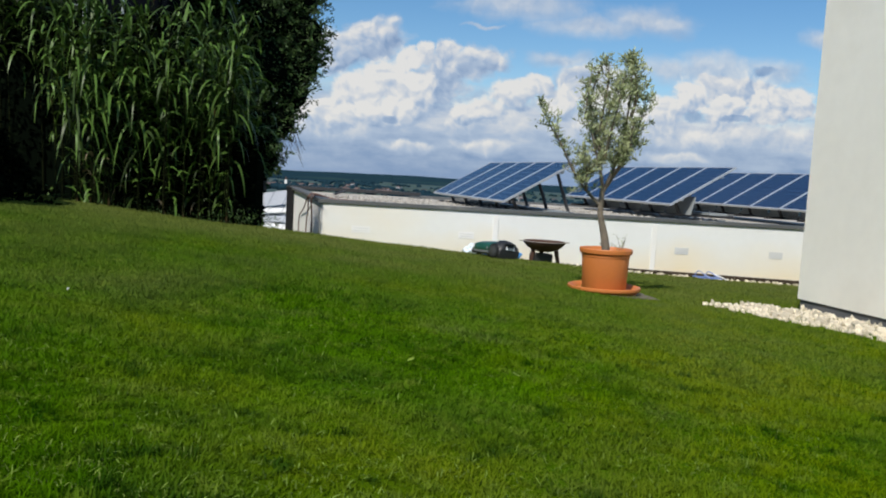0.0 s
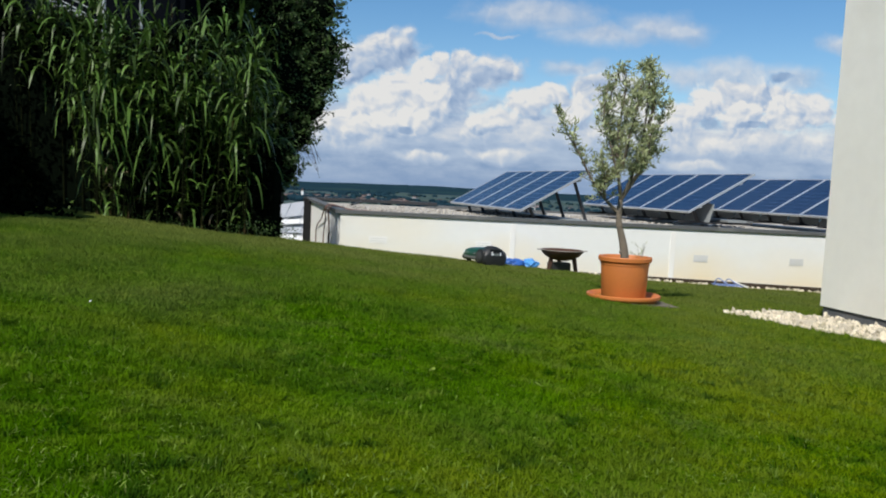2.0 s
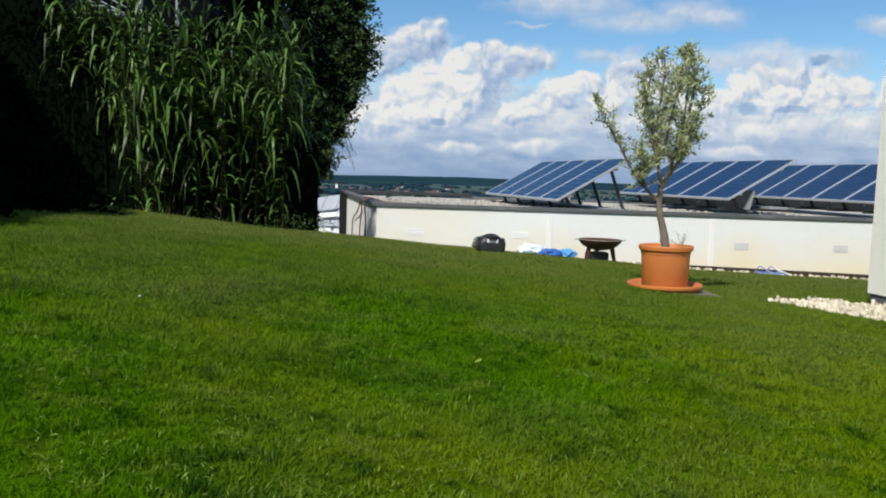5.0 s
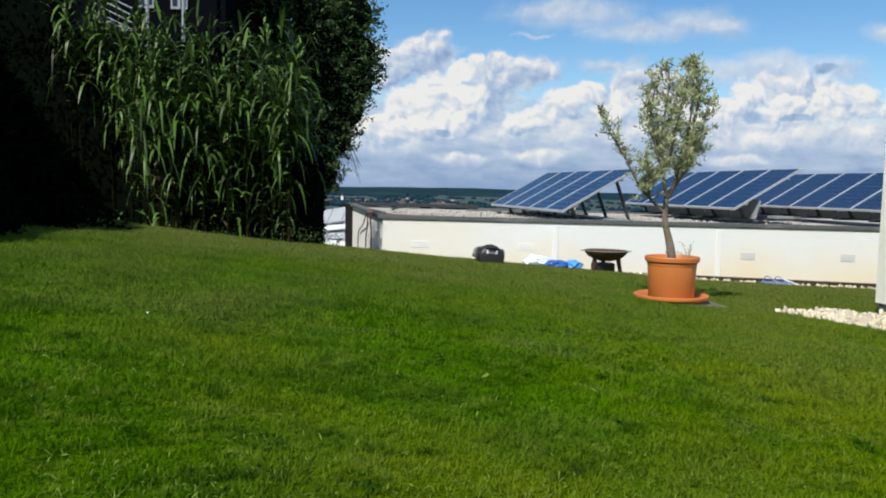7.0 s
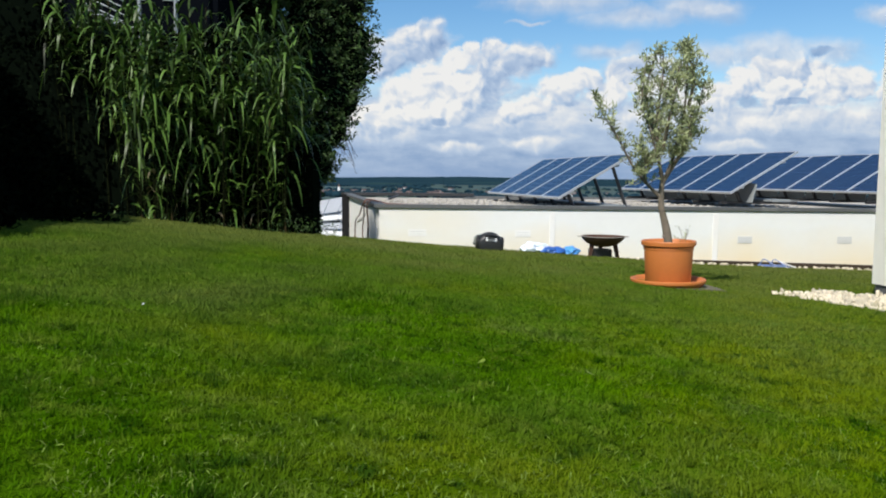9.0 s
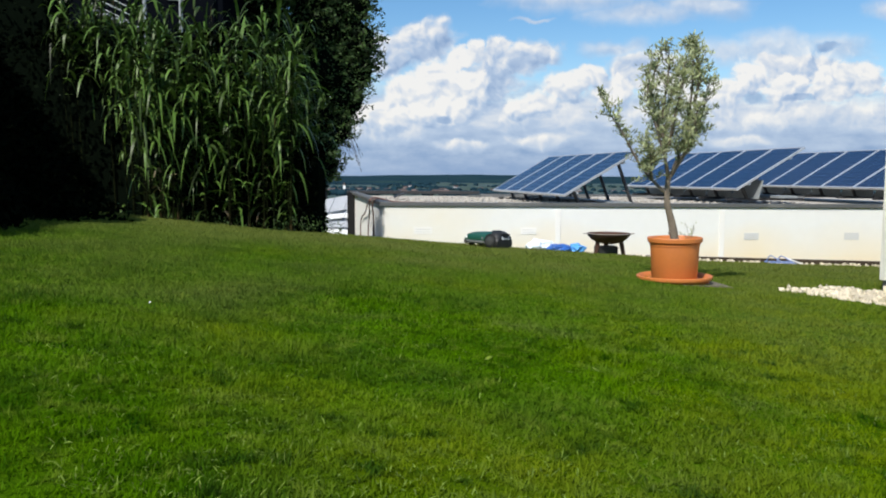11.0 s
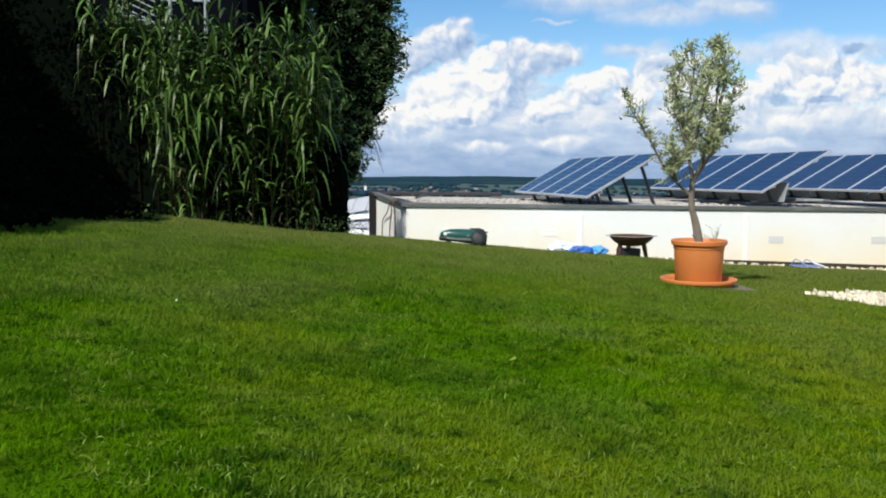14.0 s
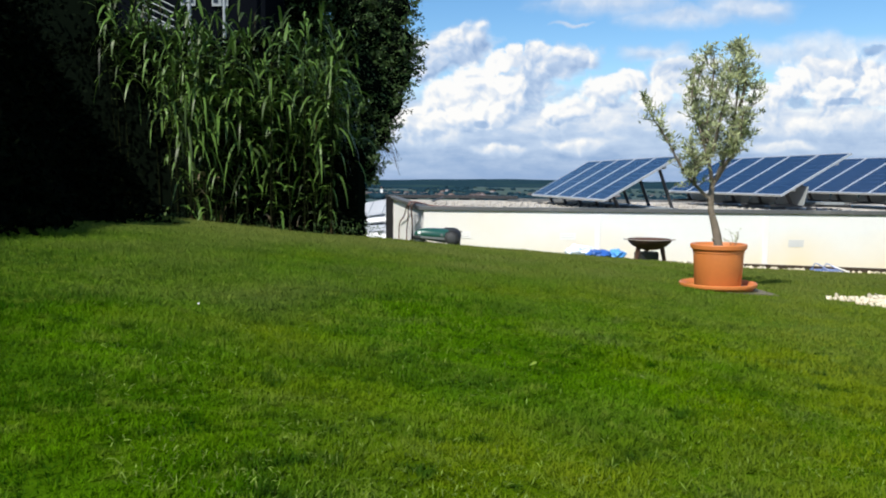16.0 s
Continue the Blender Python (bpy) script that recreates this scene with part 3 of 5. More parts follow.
def build_flat_building():
    b = empty("flat_roofed_building")
    tagged(b, "low cream rendered building with a grey-edged gravel roof", "building")
    part("wall", prism([FL, FR, (13.0, WALL_Y + 0.25), (-0.9, WALL_Y + 0.25)], -0.6, 0.852), M_RENDER, b, "cream render with yellowish damp stains")
    part("wall", prism([(-1.133, WALL_Y + 0.004), (-0.90, WALL_Y + 0.25), (-2.42, 21.5), (-2.69, 21.5)], -0.8, 0.852), M_RENDER_SIDE, b, "plain rendered side wall, its sunlight put into a brighter white")
    part("wall", prism([BL, (13.0, 21.7), (13.0, 21.45), (-2.5, 21.45)], -2.5, 0.79), M_RENDER, b)
    part("roof", prism([(-1.05, WALL_Y + 0.2), (13.0, WALL_Y + 0.2), (13.0, 21.5), (-2.55, 21.5)], 0.60, 0.80), M_PEBBLE, b, "roof covered in pale gravel")
    part("fascia", rail((-1.22, WALL_Y + 0.08), (13.0, WALL_Y + 0.08), 0.22, 0.062, ROOF_Z - 0.004), M_FASCIA, b)
    part("fascia", rail((-1.12, WALL_Y + 0.19), (-2.70, 21.7), 0.20, 0.062, ROOF_Z - 0.007), M_FASCIA, b)
    part("fascia", rail((-2.86, 21.72), (0.75, 21.5), 0.22, 0.085, ROOF_Z + 0.02), M_DARK, b)
    part("fascia", rail((0.76, 21.5), (13.0, 21.5), 0.20, 0.08, 0.86), M_FASCIA, b)
    part("corner_post", box(0.20, 0.3, 2.46, Matrix.Translation((-2.62, 20.75, -1.56)), 0.004), M_POST, b, "dark corner cladding")
    for x in (1.735, 4.44):
        part("pilaster_strip", box(0.085, 0.012, 1.25, Matrix.Translation((x, WALL_Y - 0.006, -0.45)), 0.002), M_STRIP, b, "white joint strip")
    for x, z, w in ((-0.50, 0.385, 0.30), (1.25, 0.385, 0.26), (4.93, 0.315, 0.24), (6.58, 0.325, 0.24)):
        p = part("vent_plate", box(w, 0.006, 0.115, Matrix.Translation((x, WALL_Y - 0.003, z)), 0.002), M_STRIP if x < 2 else M_VENT, b, "white vent cover")
        for k in range(2):
            part("vent_rib", box(w - 0.05, 0.003, 0.008, Matrix.Translation((x, WALL_Y - 0.007, z + 0.035 + 0.04 * k))), M_VENT, p)
    part("base_strip", rail((-1.2, WALL_Y - 0.012), (13.0, WALL_Y - 0.012), 0.024, 0.6, 0.055), M_SOIL, b, "dark earthy strip at the foot of the wall").matrix_basis = \
        Matrix.Rotation(radians(1.25), 4, "Y") @ Matrix.Translation((0, 0, 0.068))
    # pebbles on the roof near its edge
    rng = np.random.default_rng(11)
    unit = bmesh.new()
    bmesh.ops.create_icosphere(unit, subdivisions=1, radius=1)
    uv = np.array([v.co for v in unit.verts])
    uf = np.array([[v.index for v in f.verts] for f in unit.faces])
    unit.free()
    n = 2600
    y = WALL_Y + 0.25 + 6.5 * rng.random(n) ** 1.5
    x = rng.uniform(-1.0, 8.0, n) - (y - 13) * 0.17
    r = rng.uniform(0.015, 0.038, n)
    v = uv[None] * (r[:, None] * np.array([1.2, 1.0, 0.7]))[:, None] * rng.uniform(0.75, 1.2, (n, len(uv), 1)) + np.stack([x, y, 0.80 + 0.4 * r], -1)[:, None]
    f = (uf[None] + (np.arange(n) * len(uv))[:, None, None]).reshape(-1, 3)
    part("gravel", mesh_from("gravel", v.reshape(-1, 3), f), M_PEBBLE, b, kind="stuff")


build_flat_building()


# ---- solar arrays ----
ROW_AZ, TILT = radians(-11.9), radians(29.75)
PANEL_W, PANEL_L = 1.0, 1.65


def build_solar_array(screened, count=5):
    """One array in its own space: x up the slope in plan, y along the row, origin at the low near corner."""
    a = empty("solar_array")
    tagged(a, "tilted row of dark blue photovoltaic panels in silver frames", "solar panel", "solar arrays on the roof")
    slope = Matrix.Rotation(-TILT, 4, "Y")
    frame_me = cell_me = line_me = None
    for k in range(count):
        m = Matrix.Translation((0, k * PANEL_W, 0)) @ slope
        if frame_me is None:
            f = bmesh.new()
            for x, y, sx, sy in ((PANEL_L / 2, 0.022, PANEL_L, 0.036), (PANEL_L / 2, PANEL_W - 0.022, PANEL_L, 0.036), (0.018, PANEL_W / 2, 0.036, PANEL_W - 0.08), (PANEL_L - 0.018, PANEL_W / 2, 0.036, PANEL_W - 0.08)):
                box(sx, sy, 0.042, Matrix.Translation((x, y, -0.040)), 0.003, f)
            p = part("panel", f, M_ALU, a, "blue panel with a silver frame")
            frame_me = p.data
            c = part("glass", box(PANEL_L - 0.07, PANEL_W - 0.07, 0.02, Matrix.Translation((PANEL_L / 2, PANEL_W / 2, -0.024))), M_CELL, p, "dark blue glass")
            cell_me = c.data
            g = bmesh.new()
            for q in range(1, 10):
                box(0.006, PANEL_W - 0.08, 0.004, Matrix.Translation((q * PANEL_L / 10, PANEL_W / 2, -0.006)), 0, g)
            for q in range(1, 6):
                box(PANEL_L - 0.08, 0.006, 0.004, Matrix.Translation((PANEL_L / 2, q * PANEL_W / 6, -0.0055)), 0, g)
            line_me = part("cell_grid", g, M_CELLLINE, p, "fine pale lines between the cells", kind="stuff").data
        else:
            p, c, g = new("panel", frame_me), new("glass", cell_me), tagged(new("cell_grid", line_me), kind="stuff")
            p.parent, c.parent, g.parent = a, p, p
        p.matrix_basis = m
    for d in (0.32, 1.33):
        part("rail", box(0.05, count - 0.12, 0.05, slope @ Matrix.Translation((d, count / 2, -0.092))), M_ALU, a)
    for k in range(count):
        y = 0.35 + k * (count - 0.7) / (count - 1)
        hi = slope @ Vector((1.33, 0, -0.09))
        lo = slope @ Vector((0.32, 0, -0.09))
        if k or not screened:
            part("leg", tube([(hi.x, y, hi.z), (hi.x + 0.30, y, -0.20)], 0.020 if screened else 0.032, 6), M_TRAY if screened else M_DARK, a, "rear strut")
        part("leg", tube([(lo.x - 0.02, y, lo.z), (lo.x + 0.13, y, -0.21)], 0.034, 6), M_DARK, a, "dark front strut")
        part("foot_beam", box(1.7, 0.07, 0.05, Matrix.Translation((0.85, y, -0.235)), 0.006), M_DARK, a)
    part("ballast_tray", box(0.42, count - 0.1, 0.05, Matrix.Translation((1.15, count / 2, -0.185)), 0.004), M_TRAY, a, "pale grey ballast tray")
    if screened:
        for k in range(count):
            part("wind_sheet", box(0.012, 0.94, 0.38, Matrix.Translation((0.50, k + 0.5, -0.20)) @ Matrix.Rotation(radians(14), 4, "Y"), 0.002), M_TRAY, a, "pale grey metal wind sheet")
    return a


def array_pose(x, y, z):
    return Matrix.Translation((x, y, z)) @ Matrix.Rotation(-ROW_AZ, 4, "Z")


open_array = build_solar_array(False)
open_array.matrix_basis = array_pose(2.02, 14.40, 1.010)
build_solar_array(True).matrix_basis = array_pose(5.47, 15.27, 1.118)
build_solar_array(True, 7).matrix_basis = array_pose(8.18 + 2 * math.sin(-ROW_AZ), 16.25 - 2 * math.cos(ROW_AZ), 1.14)


# ---- house at the side ----
HOUSE = Matrix.Translation((4.215, 7.70, 0)) @ Matrix.Rotation(math.atan2(-0.981, 0.195) + math.pi / 2, 4, "Z")


def build_house():
    h = empty("house", HOUSE)
    tagged(h, "house corner in pale beige render on a grey plinth", "house")
    part("wall", box(7.0, 8.0, 3.9, Matrix.Translation((3.5, -4.0, 0.345))), M_HOUSE, h, "pale beige rough render")
    part("plinth", box(6.96, 7.96, 1.4, Matrix.Translation((3.5, -4.0, -1.055)), 0.004), M_PLINTH, h, "dark grey plinth")
    part("roof", box(7.04, 8.04, 0.25, Matrix.Translation((3.5, -4.0, 4.245)), 0.02), M_FASCIA, h)


build_house()


# ---- potted olive ----
POT = (2.045, 7.22)
POT_Z = float(ground_z(*POT)) - 0.045


def build_pot():
    p = empty("plant_pot", Matrix.Translation((*POT, POT_Z + 0.03)) @ Matrix.Rotation(radians(-0.6), 4, "Y") @ Matrix.Diagonal((1, 1, 1.07, 1)))
    tagged(p, "large orange terracotta-coloured plant pot on a round saucer", "plant pot")
    part("saucer", lathe([(0, 0), (0.285, 0), (0.310, 0.012), (0.328, 0.036), (0.340, 0.040), (0.345, 0.052), (0.342, 0.066), (0.330, 0.070), (0.312, 0.060), (0.290, 0.030), (0, 0.025)], 64), M_TERRA, p, "wide orange saucer", 40)
    part("body", lathe([(0, 0.026), (0.200, 0.026), (0.205, 0.032), (0.222, 0.318), (0.222, 0.322), (0.227, 0.326), (0.229, 0.352), (0.214, 0.352), (0.190, 0.05), (0, 0.05)], 64), M_TERRA, p, "", 40)
    part("rim", lathe([(0.214, 0.350), (0.232, 0.350), (0.247, 0.362), (0.250, 0.392), (0.245, 0.399), (0.226, 0.399), (0.219, 0.392), (0.212, 0.350)], 64), M_TERRA, p, "thick rolled rim", 40)
    part("soil", lathe([(0.216, 0.352), (0.12, 0.368), (0, 0.372)], 40), M_SOIL, p, "dark potting soil", 60)


build_pot()


def build_olive():
    rng = np.random.default_rng(21)
    t = empty("olive_tree", Matrix.Translation((POT[0], POT[1], POT_Z + 0.41)))
    tagged(t, "small olive tree with silvery green leaves growing in the pot", "tree")
    k = 0.975
    trunk = curve_points([(-0.012, 0, -0.03), (-0.012, 0, 0.06), (-0.04, 0.01, 0.20), (-0.085, 0.0, 0.36), (-0.085, 0.01, 0.50), (-0.075, 0.02, 0.62)], 24)
    bm = tube(trunk, [0.040, 0.040, 0.038, 0.032, 0.028, 0.026, 0.022], 10)
    tube([(-0.01, 0.0, 0.05), (-0.055, -0.01, 0.085), (-0.065, -0.01, 0.10)], [0.02, 0.014, 0.010], 7, bm)
    part("trunk", bm, M_BARK, t, "grey knotted trunk", 60)
    tips = [[(-0.085, 0, 0.45), (-0.22, 0.02, 0.58), (-0.36, 0.05, 0.76), (-0.52, 0.0, 1.02), (-0.64, 0.0, 1.20), (-0.74, 0.0, 1.38)],
            [(-0.07, 0.02, 0.60), (-0.10, 0.1, 0.85), (-0.12, 0.12, 1.2), (-0.09, 0.08, 1.6), (-0.10, 0.05, 1.84)],
            [(-0.07, 0.02, 0.60), (0.00, -0.05, 0.85), (0.06, -0.1, 1.15), (0.08, -0.12, 1.55), (0.08, -0.1, 1.86)],
            [(-0.06, 0.02, 0.62), (0.08, 0.05, 0.84), (0.17, 0.06, 1.00), (0.24, 0.04, 1.26), (0.28, 0.02, 1.54)],
            [(-0.08, 0.02, 0.58), (-0.15, -0.1, 0.80), (-0.25, -0.12, 1.10), (-0.32, -0.08, 1.36), (-0.28, -0.02, 1.68)],
            [(-0.24, 0.01, 0.60), (-0.28, -0.10, 0.70), (-0.30, -0.16, 0.82), (-0.34, -0.16, 0.96)],
            [(-0.02, 0.0, 0.74), (0.06, -0.14, 0.90), (0.10, -0.18, 1.08), (0.11, -0.2, 1.25)],
            [(-0.10, 0.1, 0.85), (-0.06, 0.26, 1.05), (0.00, 0.30, 1.40), (0.08, 0.26, 1.74)],
            [(-0.12, 0.1, 1.0), (-0.20, 0.12, 1.25), (-0.24, 0.1, 1.50), (-0.16, 0.08, 1.80)],
            [(-0.10, -0.05, 0.9), (-0.10, -0.2, 1.15), (-0.06, -0.24, 1.40), (-0.02, -0.2, 1.66)],
            [(0.12, -0.05, 1.3), (0.14, -0.12, 1.50), (0.12, -0.10, 1.70), (0.06, -0.1, 1.86)]]
    centres = []
    for knots in tips:
        pts = curve_points([Vector(q) * k for q in knots], 28)
        part("limb", tube(pts, list(np.linspace(0.017, 0.004, len(pts))), 6), M_BARK, t, "", 60)
        twigs = bmesh.new()
        far = len(pts)
        for i in range(far):
            f = i / far
            if f < 0.20 or (knots[-1][0] > 0.28 and f < 0.42):
                continue
            for _ in range(rng.integers(1, 3)):
                d = Vector(rng.normal(size=3) * [1, 1, 0.6] + [0, 0, 0.75]).normalized()
                ln = rng.uniform(0.05, 0.17) * (1.10 - 0.25 * f)
                q = pts[i] + d * ln
                tube([pts[i], (pts[i] + q) / 2 + Vector((0, 0, -0.01)), q], [0.004, 0.003, 0.0015], 4, twigs)
                for s in np.linspace(0.15, 1.08, int(8 + ln * 62)):
                    centres.append(pts[i] + d * ln * s + Vector(rng.normal(size=3) * 0.013))
        part("twig_spray", twigs, M_BARK, t, kind="stuff")
    c = np.array([tuple(q) for q in centres])
    v, f = leaves(rng, c, np.full(len(c), 0.062), np.full(len(c), 0.0165), 0.95)
    part("crown", mesh_from("crown", v, f), M_OLIVE, t, "narrow silvery green leaves", kind="stuff")
    # a small weed beside the trunk
    w = empty("weed", Matrix.Translation((POT[0] + 0.125, POT[1] - 0.03, POT_Z + 0.41)))
    tagged(w, "thin grey-green seedling sprouting from the pot's soil", "plant")
    bm, cs = bmesh.new(), []
    for a in range(5):
        top = Vector((rng.normal() * 0.05, rng.normal() * 0.04, rng.uniform(0.08, 0.19)))
        tube([(0, 0, 0), top * 0.5 + Vector((0.008, 0, 0)), top], [0.003, 0.002, 0.0012], 4, bm)
        cs += [top * s + Vector(rng.normal(size=3) * 0.008) for s in np.linspace(0.3, 1.05, 11)]
    part("stem", bm, M_BARK, w)
    cs = np.array([tuple(q) for q in cs])
    part("leaf_cluster", mesh_from("leaf_cluster", *leaves(rng, cs, np.full(len(cs), 0.022), np.full(len(cs), 0.012))), M_OLIVE, w, kind="stuff")


build_olive()

slab = mesh_object("paving_slab", box(0.50, 0.40, 0.06, Matrix.Translation((0, 0, -0.036)), 0.008), M_SLAB)
slab.matrix_basis = Matrix.Translation((2.24, 7.12, float(ground_z(2.24, 7.12)) - 0.010)) @ Matrix.Rotation(radians(4.0), 4, "Y") @ Matrix.Rotation(radians(10), 4, "Z")
tagged(slab, "worn grey concrete paving slab sunk in the lawn beside the pot", "paving slab")


# ---- fire bowl ----
def build_fire_bowl():
    x, y = 2.37, 11.95
    z = 0.19
    b = empty("fire_bowl", Matrix.Translation((x, y, z)))
    tagged(b, "rusty steel fire bowl on short legs with two handles", "fire bowl")
    prof = [(0, 0.135), (0.10, 0.140), (0.19, 0.165), (0.26, 0.205), (0.315, 0.262), (0.330, 0.292), (0.326, 0.297), (0.318, 0.290), (0.25, 0.215), (0.18, 0.178), (0.09, 0.152), (0, 0.148)]
    part("bowl", lathe(prof, 56), M_RUST, b, "dark rusty steel bowl", 50)
    part("rim", lathe([(0.324, 0.292), (0.333, 0.292), (0.335, 0.299), (0.329, 0.303), (0.324, 0.299)], 56), M_RIM, b, "bright worn rim", 60)
    for a in (200, 340, 90):
        c, s = math.cos(radians(a)), math.sin(radians(a))
        part("leg", tube([(0.18 * c, 0.18 * s, 0.20), (0.235 * c, 0.235 * s, -0.06)], [0.045, 0.032], 4), M_RUST, b)
    for sgn in (-1, 1):
        pts = curve_points([(sgn * 0.322, -0.05, 0.290), (sgn * 0.375, -0.04, 0.294), (sgn * 0.375, 0.04, 0.294), (sgn * 0.322, 0.05, 0.290)], 12)
        part("handle", tube(pts, 0.008, 6), M_RIM, b)
    # ash box beneath
    x2 = mesh_object("ash_box", box(0.30, 0.24, 0.13, None, 0.012), M_DARK)
    x2.matrix_basis = Matrix.Translation((x - 0.03, y + 0.05, z - 0.025)) @ Matrix.Rotation(0.2, 4, "Z")
    tagged(x2, "dark metal box standing under the fire bowl", "box")


build_fire_bowl()


# ---- bags ----
def crumpled(rng, sx, sy, sz, seed):
    b = bmesh.new()
    bmesh.ops.create_icosphere(b, subdivisions=4, radius=1)
    for v in b.verts:
        p = v.co.copy()
        n = noise.fractal(p * 1.6 + Vector((seed, 0, 0)), 0.8, 2.1, 4) + 0.6 * abs(noise.noise(p * 4.0 + Vector((0, seed, 0))))
        q = p * (1 + 0.30 * n)
        v.co = (q.x * sx, q.y * sy, max(q.z * sz + sz * 0.55, -0.02))
    return b


def build_bags():
    rng = np.random.default_rng(3)
    y = 12.35
    for name, mat, x, dy, s, seed, label in (
            ("white_bag", M_BAGW, 1.40, 0.10, (0.21, 0.16, 0.105), 1.7, "crumpled white plastic sack lying on the lawn by the wall"),
            ("dark_blue_sheet", M_BAGD, 1.67, -0.08, (0.18, 0.13, 0.062), 5.1, "crumpled dark blue plastic sheet on the grass"),
            ("blue_bag", M_BAGB, 1.94, -0.05, (0.125, 0.11, 0.078), 8.3, "light blue plastic bag beside the dark blue sheet")):
        o = mesh_object(name, crumpled(rng, *s, seed), mat, 35)
        o.matrix_basis = Matrix.Translation((x, y + dy, float(ground_z(x, y + dy)) + 0.01))
        tagged(o, label, "plastic bag")


build_bags()


# ---- blue folding frame ----
def build_rack():
    x, y = 4.98, 11.95
    r = empty("folding_frame", Matrix.Translation((x, y, float(ground_z(x, y)) + 0.02)) @ Matrix.Rotation(radians(-12), 4, "Z") @ Matrix.Diagonal((0.76, 0.76, 0.76, 1)))
    tagged(r, "blue tubular metal folding frame lying on the grass by the wall", "metal frame")
    for k in (0.0, 0.20):
        part("hoop", tube(curve_points([(-0.24 + k, 0.12, 0.0), (-0.19 + k, 0.06, 0.12), (-0.14 + k, 0.02, 0.135), (-0.02 + k, -0.04, 0.06), (0.10 + k, -0.10, 0.0)], 20), 0.011, 6), M_BLUEM, r)
    part("bar", tube([(-0.28, 0.05, 0.02), (0.22, -0.02, 0.035)], 0.012, 6), M_BLUEM, r)
    part("bar", tube([(-0.20, -0.08, 0.015), (0.24, -0.12, 0.02)], 0.012, 6), M_BLUEM, r)
    part("bar", tube([(0.10, 0.05, 0.115), (0.40, -0.14, 0.005)], 0.012, 6), M_STRIP, r, "white tube")


build_rack()


# ---- robot mower ----
def loft(sections, ring=20):
    """A closed body through rounded sections (y, half width, low z, high z, roundness)."""
    b = bmesh.new()
    rings = []
    for y, w, z0, z1, e in sections:
        pts = []
        for a in np.linspace(0, 2 * math.pi, ring, endpoint=False):
            c, s = math.cos(a), math.sin(a)
            pts.append(b.verts.new((w * math.copysign(abs(c) ** e, c), y, (z0 + z1) / 2 + (z1 - z0) / 2 * math.copysign(abs(s) ** e, s))))
        rings.append(pts)
    for p, q in zip(rings, rings[1:]):
        for i in range(ring):
            j = (i + 1) % ring
            b.faces.new((p[i], p[j], q[j], q[i]))
    b.faces.new(rings[0]), b.faces.new(rings[-1])
    bmesh.ops.recalc_face_normals(b, faces=b.faces[:])
    return b


